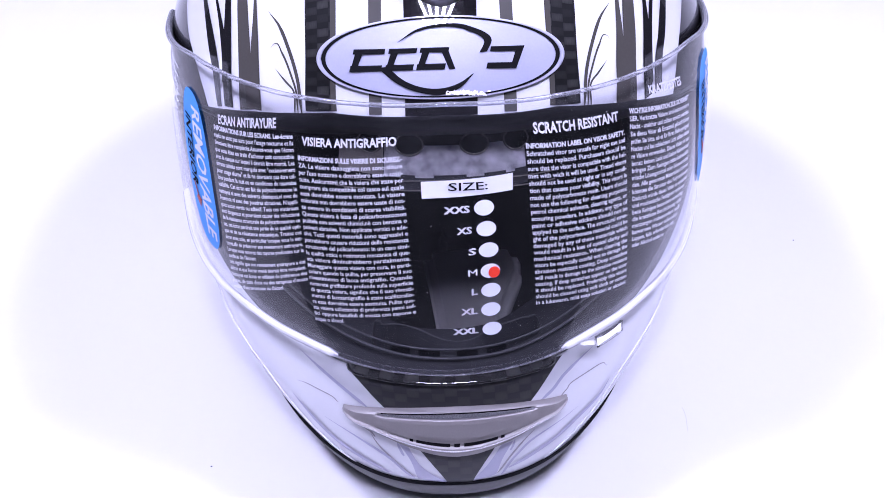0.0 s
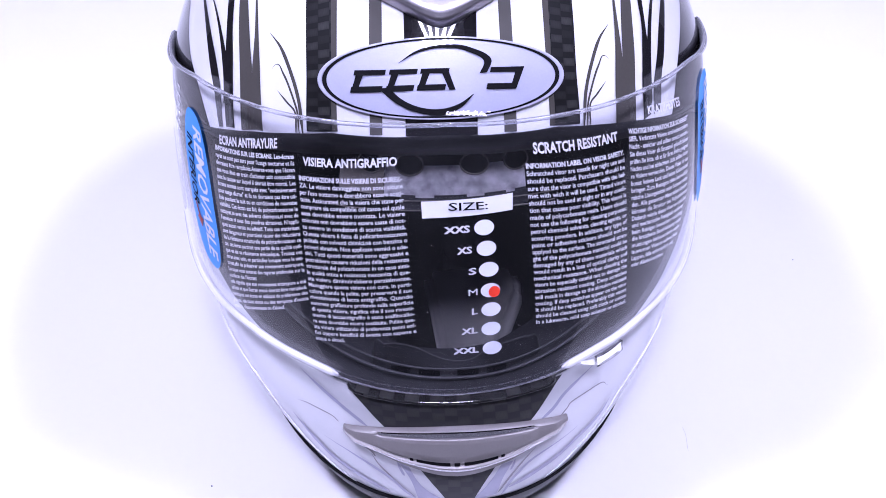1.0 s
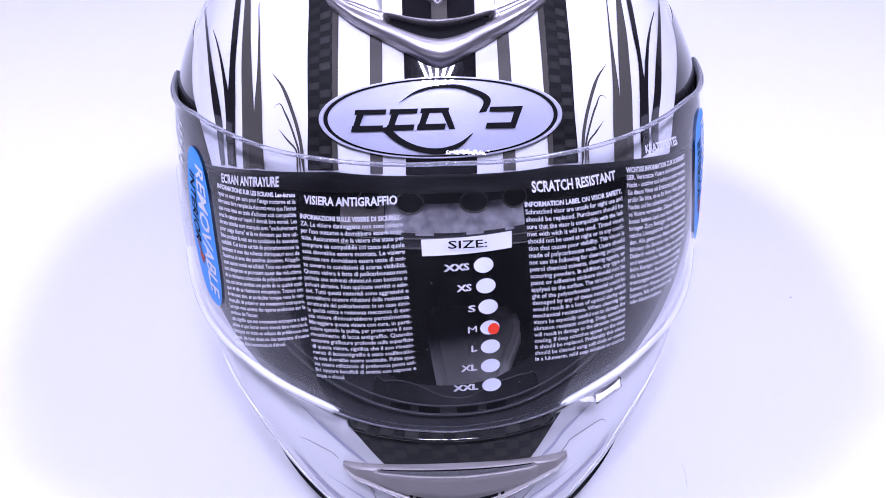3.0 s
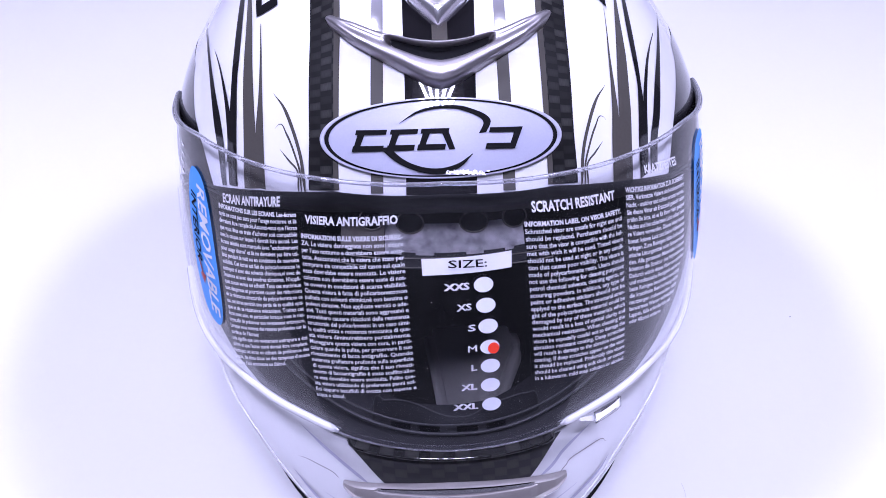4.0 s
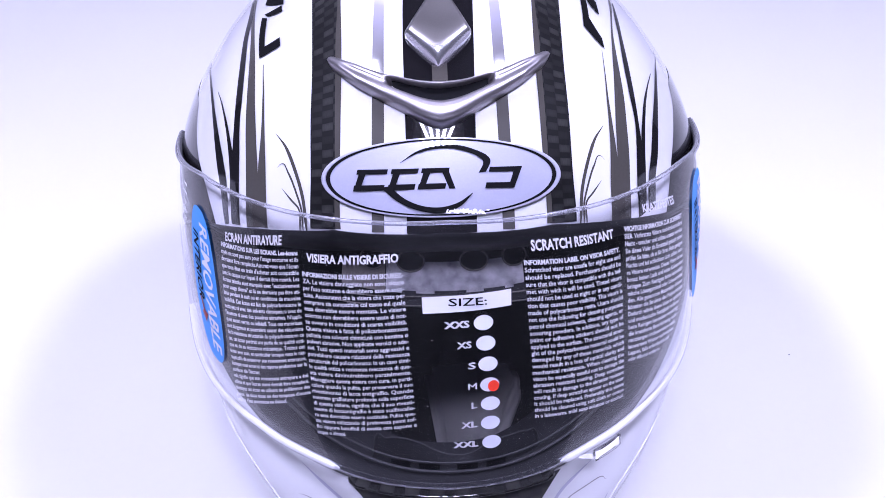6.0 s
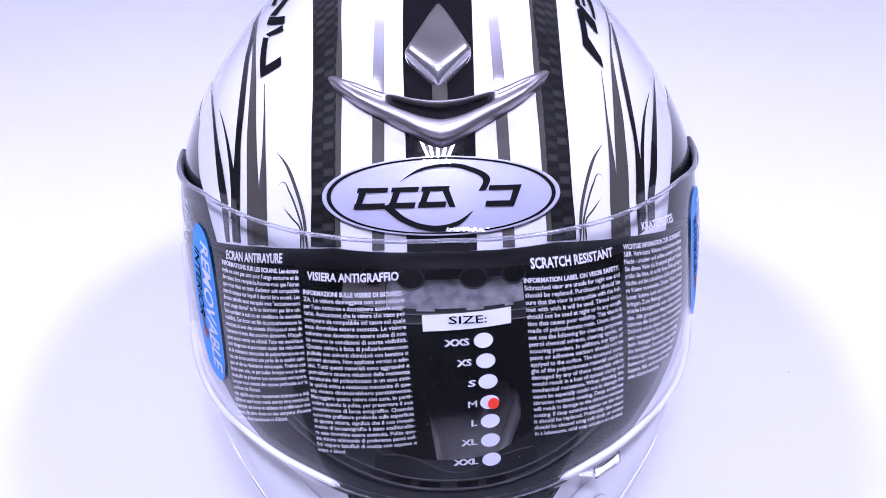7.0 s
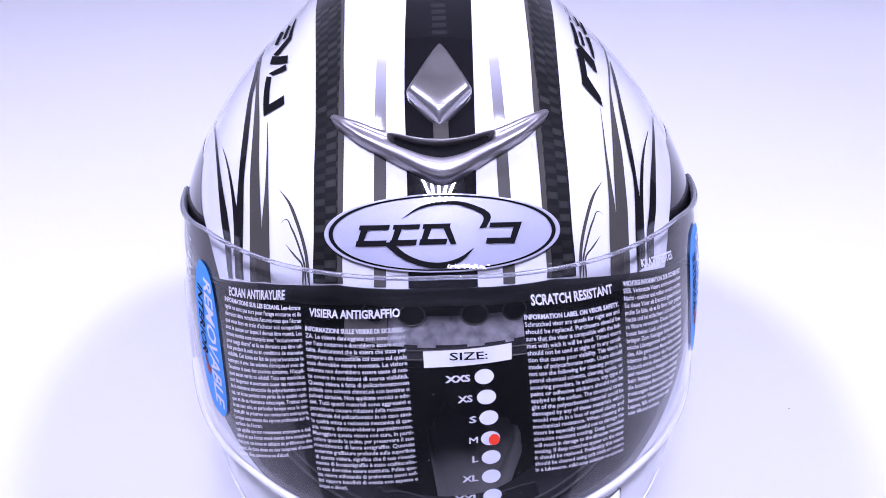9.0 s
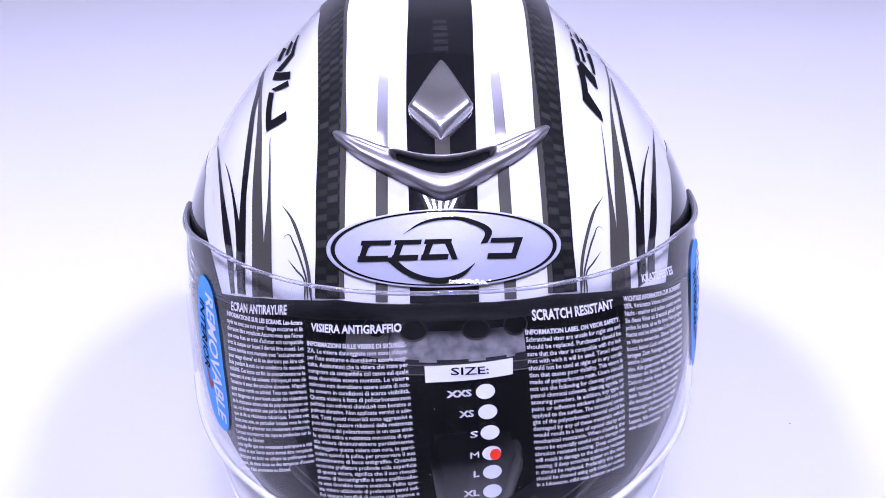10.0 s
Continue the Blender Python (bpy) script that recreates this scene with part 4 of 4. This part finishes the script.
# ---- print on the visor ----
def text_shape(body, thick=0.0):
    """Outline of a line of text, 1 wide, with capitals 1 high."""
    cu = bpy.data.curves.new("print", "FONT")
    cu.body, cu.size, cu.resolution_u, cu.offset = body, 1.0, 2, thick
    ob = bpy.data.objects.new("print", cu)
    scene.collection.objects.link(ob)
    me = ob.evaluated_get(bpy.context.evaluated_depsgraph_get()).to_mesh()
    v = np.array([q.co[:2] for q in me.vertices]) if len(me.vertices) else np.zeros((0, 2))
    f = [tuple(p.vertices) for p in me.polygons]
    ob.to_mesh_clear()
    bpy.data.objects.remove(ob)
    bpy.data.curves.remove(cu)
    v[:, 0] = (v[:, 0] - v[:, 0].min()) / max(np.ptp(v[:, 0]), 1e-6)
    v[:, 1] /= .72
    return v, f


def corner_map(tl, tr, bl, br):
    tl, tr, bl, br = (np.array(c) for c in (tl, tr, bl, br))
    return lambda u, v: ((tl * (1 - u)[:, None] + tr * u[:, None]) * (1 - v)[:, None] + (bl * (1 - u)[:, None] + br * u[:, None]) * v[:, None])


def print_block(name, lines, corners, mat, label, thick=.021, fill=.66, out=.0004, short=()):
    """Justified lines of print on the visor inside four corners (turn, height)."""
    put = corner_map(*corners)
    vs, fs, k = [], [], 0
    for i, line in enumerate(lines):
        v, f = text_shape(line, thick + (.02 if i == 0 and len(lines) > 1 else 0))
        w = dict(short).get(i, 1.0)
        base = (i + .5 + fill / 2) / len(lines)
        q = put(v[:, 0] * w, base - v[:, 1] * fill / len(lines))
        vs.append(visor_point(q[:, 0], q[:, 1], out))
        fs += [tuple(j + k for j in p) for p in f]
        k += len(v)
    return mesh_object(name, np.concatenate(vs), fs, mat, visor, label, smooth=False)


ITALIAN = """INFORMAZIONI SULLE VISIERE DI SICUREZ-
ZA. Le visiere danneggiate non sono sicure
per l'uso notturno e dovrebbero essere sosti-
tuite. Assicuratevi che la visiera che state per
comprare sia compatibile col casco sul quale
essa dovrebbe essere montata. Le visiere
colorate non dovrebbero essere usate di not-
te ovvero in condizioni di scarsa visibilità.
Questa visiera è fatta di policarbonato:non
pulitela con solventi chimici,nè con benzina o
polveri abrasive. Non applicate vernici o ade-
sivi. Tutti questi materiali sono aggressivi e
potrebbero causare riduzioni della resistenza
strutturale del policarbonato: in un caso simi-
le qualità ottica e resistenza meccanica di que-
sta visiera diminuirebbero parzialmente.
Maneggiare questa visiera con cura, in parti-
colare quando la pulite, per preservare il suo
rivestimento di lacca antigraffio. Quando
noterete graffiature profonde sulla superficie
di questa visiera, significa che il suo rivesti-
mento di laccaantigraffio è stato scalfito:allo-
ra essa dovrebbe essere sostituita. Pulite que-
sta visiera utilizzando di preferenza panni sof-
fici oppure batuffoli di ovatta con sapone e
acqua o alcool.""".split("\n")
ENGLISH = """INFORMATION LABEL ON VISOR SAFETY.
Schratched visor are unsafe for night use and
should be replaced. Purchasers should be
sure that the visor is compatible with the hel-
met with wich it will be used. Tinted visors
should not be used at night or in any condi-
tion that causes poor visibility. This visors is
made of polycarbonate resin. Users should
not use the following for cleaning purposes;
petrol chemical solvents, cleaning agents, or
scouring powders. In addition, any type of
paint or adhesive stickers should not be
applyed to the surface. The structural stren-
ght of the polycarbonate material could be
demaged by any of these materials which
would result in a loss of optical clarity and
mechanical resistance. When cleaning the
visors be especially cateful not to damage the
abrasion resistant coating. Deep scratches
will result in damage to the abrasion resistant
coating. If deep scratches appear on the visor
it should be replaced. Preferably this visors
should be cleaned using soft cloth or cotton
in a lukewarm. mild soap solution or alcohol.""".split("\n")
FRENCH = """INFORMATIONS SUR LES ECRANS. Les-écrans
rayés ne sont pas surs pour l'usage nocturne et ils
devraient être remplacés.Assurez-vous que l'écran
que vous êtes en train d'acheter soit compatible
avec le casque sur lequel il devrait être monté. Les
écrans teintés sont marqués avec "exclusivement
pour usage diurne" et ils ne devraient pas être uti-
lisés pendant la nuit ou en conditions de mauvaise
visibilité. Cet écran est fait de polycarbonate:ne le
nettoyez ni avec des solvents chimiques,ni avec de
l'essence ni avec des poudres abrasives. N'appli-
quez aucun vernis ou adhésif. Tous ces matériaux
sont dangereux et pourraient causer des réductions
de la résistance structurale du polycarbonate:en ce
cas, cet écran perdrait une partie de sa qualité opti-
que et de sa résistance mécanique. Traitez cet
écran avec soin, en particulier lorsque vous le net-
toyez,afin de préserver son revetement antirayure.
Lorsque vous noterez des rayures profondes sur la
surface de l'écran:
cela signifie que son revetement antirayure a été
abîmé et que l'ecran mené devrait être remplacé.
Nettoyez cet écran en utilisant de préférence des
peaux, de tissu doux ou des tampons d'ouate
imbibés d'eau savonneuse ou d'alcool.""".split("\n")
GERMAN = """WICHTIGE INFORMATION ZUR SICHERHEIT
SIER. Verkratzte Visiere sind-insbesondere
Nacht - unsicher und sollten ersetzt werden.
Sie dieses Visier als Ersatzteil gekauft haben
prüfen Sie bitte, ob es für Ihren Helm geeignet
Nachts und bei schlechtem Licht sollten keine
re Visiere verwenden. Dieses Visier ist aus
bonat: keinen Lack und keine Klebemittel
bringen Zum Reinigen bitte keinesfalls
mische Lösungsmittel oder Scheuermittel
den. Alle genannten Materialien können
könnten die Struktur des Polycarbonats
Dadurch würde dieses Visier an optischer
und mechanische Festigkeit verlieren
beim Reinigen besonders vorsichtig
die kratzfeste Beschichtung nicht
mutzungen insbesondere nach
lauwarmen Wasser aufweichen
Lappen, falls erforderlich mit
oder Alkohol entferne""".split("\n")
HEAD, BODY = "white heading print", "white block of safety text"
print_block("italian_heading", ["VISIERA ANTIGRAFFIO"], [(-.4255, .1857), (-.1304, .1909), (-.4253, .1827), (-.1291, .1878)], M_PRINT, HEAD, .034, 1.0)
print_block("italian_text", ITALIAN, [(-.4393, .1790), (-.1168, .1846), (-.4023, .1117), (-.0850, .1206)], M_PRINT, BODY, short=[(25, .31)])
print_block("french_heading", ["ECRAN ANTIRAYURE"], [(-.7797, .1790), (-.5191, .1894), (-.7768, .1756), (-.5185, .1858)], M_PRINT, HEAD, .034, 1.0)
print_block("french_text", FRENCH, [(-.8023, .1743), (-.4576, .1860), (-.7551, .1036), (-.4170, .1266)], M_PRINT, BODY, short=[(19, .42), (24, .72)])
print_block("english_heading", ["SCRATCH RESISTANT"], [(.2397, .1929), (.5383, .1876), (.2416, .1890), (.5407, .1841)], M_PRINT, HEAD, .034, 1.0)
print_block("english_text", ENGLISH, [(.2161, .1866), (.5622, .1802), (.2431, .1221), (.5788, .1139)], M_PRINT, BODY)
print_block("german_heading", ["KRATZFESTES"], [(.6813, .1905), (.8669, .1840), (.6842, .1874), (.8758, .1800)], M_PRINT, HEAD, .034, 1.0)
print_block("german_text", GERMAN, [(.5863, .1870), (.9261, .1730), (.5960, .1291), (.9300, .1140)], M_PRINT, BODY,
            short=[(13, .92), (14, .9), (15, .88), (16, .84), (17, .8), (18, .72), (19, .52)])


def visor_patch(name, outline, mat, label, out=.0005, parent=None, rings=8):
    """A flat sticker or printed spot on the visor: outline of (turn, height)."""
    o = np.asarray(outline)
    c = o.mean(0)
    q = c + (o - c)[:, None] * np.linspace(1, 0, rings)[None, :, None]
    return grid(name, visor_point(q[..., 0], q[..., 1], out), mat, parent or visor, label, wrap=True)


def oval(al, z, ra, rz, tilt=0.0, n=40, power=1.0):
    f = np.linspace(0, 2 * math.pi, n, endpoint=False)
    x, y = np.sign(np.cos(f)) * np.abs(np.cos(f)) ** power, np.sign(np.sin(f)) * np.abs(np.sin(f)) ** power
    return np.stack([al + ra * x + tilt * y, z + rz * y], 1)


def quad_outline(tl, tr, br, bl, n=10):
    c = np.array([tl, tr, br, bl, tl], float)
    return np.concatenate([c[i] + (c[i + 1] - c[i]) * np.linspace(0, 1, n, endpoint=False)[:, None] for i in range(4)])


visor_patch("size_label", quad_outline((-.0656, .1755), (.1742, .1767), (.1729, .1706), (-.0636, .1694)), M_LABEL, "white paper size label", .0006)
v, f = text_shape("SIZE:", .012)
q = corner_map((.0012, .1751), (.1010, .1749), (.0008, .1722), (.1026, .1720))(v[:, 0], 1 - v[:, 1])
mesh_object("size_word", visor_point(q[:, 0], q[:, 1], .0009), f, M_INK, visor, "black printed word", smooth=False)
SIZES = [("XXS", .0915, .1652, -.0098, .0528), ("XS", .0966, .1572, .0185, .0575), ("S", .1019, .1489, .0470, .0675), ("M", .1059, .1404, .0460, .0700),
         ("L", .1071, .1324, .0540, .0700), ("XL", .1069, .1241, .0262, .0692), ("XXL", .1101, .1155, .0056, .0718)]
for word, al, z, a0, a1 in SIZES:
    visor_patch("size_spot", oval(al, z, .0272, .0029), M_DOT, "pale oval size spot")
    v, f = text_shape(word, 0.0 if word == "M" else .018)
    put = corner_map((a0, z + .0010), (a1, z + .0013), (a0, z - .0016), (a1, z - .0013))
    q = np.concatenate([put(v[:, 0] * .96 + k, 1 - v[:, 1]) for k in (0, .02, .04)])
    lift = np.repeat([.0005, .0006, .0007], len(v))[:, None]
    base = visor_point(q[:, 0], q[:, 1])
    f = [tuple(i + k * len(v) for i in p) for k in range(3) for p in f]
    mesh_object("size_letters", base + (visor_point(q[:, 0], q[:, 1], .001) - base) * lift * 1000, f, M_PRINT, visor, "white size print", smooth=False)
visor_patch("red_dot", oval(.1160, .1399, .0160, .0023), M_RED, "round red sticker marking the size", .0009)


def removable_sticker(sign):
    al0 = (-.910, 1.120)[sign > 0]
    visor_patch("blue_sticker", oval(al0, .1468, .088, .0317, sign * -.020 if sign > 0 else -.042, 60, .74), M_BLUE, "blue oval sticker with white and black words", .0007)
    for word, foot, cap, mat, h0, h1, title in (("REMOVABLE", .002, .066, M_PRINT, .0262, -.0262, "white printed word"), ("INTERIOR", -.058, .044, M_INK, .0205, -.0085, "black printed word")):
        v, f = text_shape(word, .02)
        zz = .1468 + h0 + (h1 - h0) * v[:, 0]
        room = (1 - np.abs((zz - .1468) / .0317) ** 2.7) ** .37
        lean = sign * -.020 if sign > 0 else -.042
        aa = al0 + lean * (zz - .1468) / .0317 + (foot + v[:, 1] * cap) * (.45 + .55 * room)
        mesh_object("sticker_word", visor_point(aa, zz, .001), f, mat, visor, title, smooth=False)
    arrow = [(al0 - .030, .1395), (al0 - .008, .1345), (al0 + .012, .1342), (al0 - .004, .1295), (al0 - .032, .1325), (al0 - .022, .1340), (al0 - .042, .1390)]
    visor_patch("sticker_arrow", arrow, M_DKRED, "dark red arrow", .001, visor, 4)


removable_sticker(-1)
removable_sticker(1)


# ---- visor fittings ----
def visor_tab():
    """Clear finger tab on the visor's lower edge."""
    o = quad_outline((.457, .0972), (.569, .0970), (.573, .0916), (.466, .0913), 6)
    c = o.mean(0)
    q = np.concatenate([o[:, None], o[:, None], (c + (o - c) * .9)[:, None], np.broadcast_to(c, (len(o), 1, 2))], 1)
    h = np.array([0.0, .0008, .0011, .0011])
    pts = np.stack([visor_point(q[:, i, 0], q[:, i, 1], h[i]) for i in range(4)], 1)
    grid("visor_tab", pts, M_CLEAR, visor, "clear moulded opening tab", wrap=True)
    rim = np.concatenate([o, o[:1]])
    tube("tab_edge", visor_point(rim[:, 0], rim[:, 1], .0010), .0003, M_CLEAR, visor, "thin edge of the opening tab", k=6)


visor_tab()
hook = quad_outline((.400, .0978), (.458, .0958), (.466, .0922), (.404, .0962), 5)
visor_patch("tab_hook", hook, M_EDGE, "thin clear hook beside the opening tab", .0006, rings=3)
for i in range(6):
    visor_patch("moulded_bar", quad_outline((-1.12, .1795 - .0038 * i), (-1.08, .1797 - .0038 * i), (-1.08, .1788 - .0038 * i), (-1.12, .1786 - .0038 * i), 3), M_EDGE, "moulded mark on the clear visor", .0002, rings=3)

# dust on the visor
rng = random.Random(12)
for _ in range(26):
    a0, z0, r0 = rng.uniform(-.8, .8), rng.uniform(.100, .190), rng.uniform(.00010, .00022)
    visor_patch("dust_fleck", [(a0 + r0 * 7 * math.cos(k) * rng.uniform(.6, 1.3), z0 + r0 * math.sin(k) * rng.uniform(.6, 1.3)) for k in np.linspace(0, 5.4, 7)], M_PRINT, "tiny pale fleck of dust", .0004, rings=2)

# ---- specks on the paper ----
def speck(x, y, r, seed):
    rr = random.Random(seed)
    bm = bmesh.new()
    bmesh.ops.create_icosphere(bm, subdivisions=2, radius=r)
    for q in bm.verts:
        q.co *= 1 + rr.uniform(-.3, .3)
        q.co.z = max(0, q.co.z * .5 + r * .2)
    me = bpy.data.meshes.new("dust_speck")
    bm.to_mesh(me)
    bm.free()
    me.materials.append(M_SMOKE)
    ob = new("dust_speck", me)
    ob.location = (x, y, 0)
    tagged(ob, "tiny dark dust speck lying on the paper", "dust speck", group="dust specks")


SPECKS = [(-.1101, -.1394, .0004), (.2013, .0236, .0004)]
for i, (x, y, r) in enumerate(SPECKS):
    speck(x, y, r, i)


def lint_fibre():
    q = np.linspace(0, 1, 12)
    line = np.stack([.1164 + .0012 * q - .0006 * q ** 2 + .0003 * np.sin(q * 5), -.1063 - .016 * q, .0004 + .0006 * np.sin(q * math.pi)], 1)
    ob = tube("lint_fibre", line, .00007, M_LILAC, None)
    tagged(ob, "thin pale grey lint fibre lying on the paper", "lint")


lint_fibre()
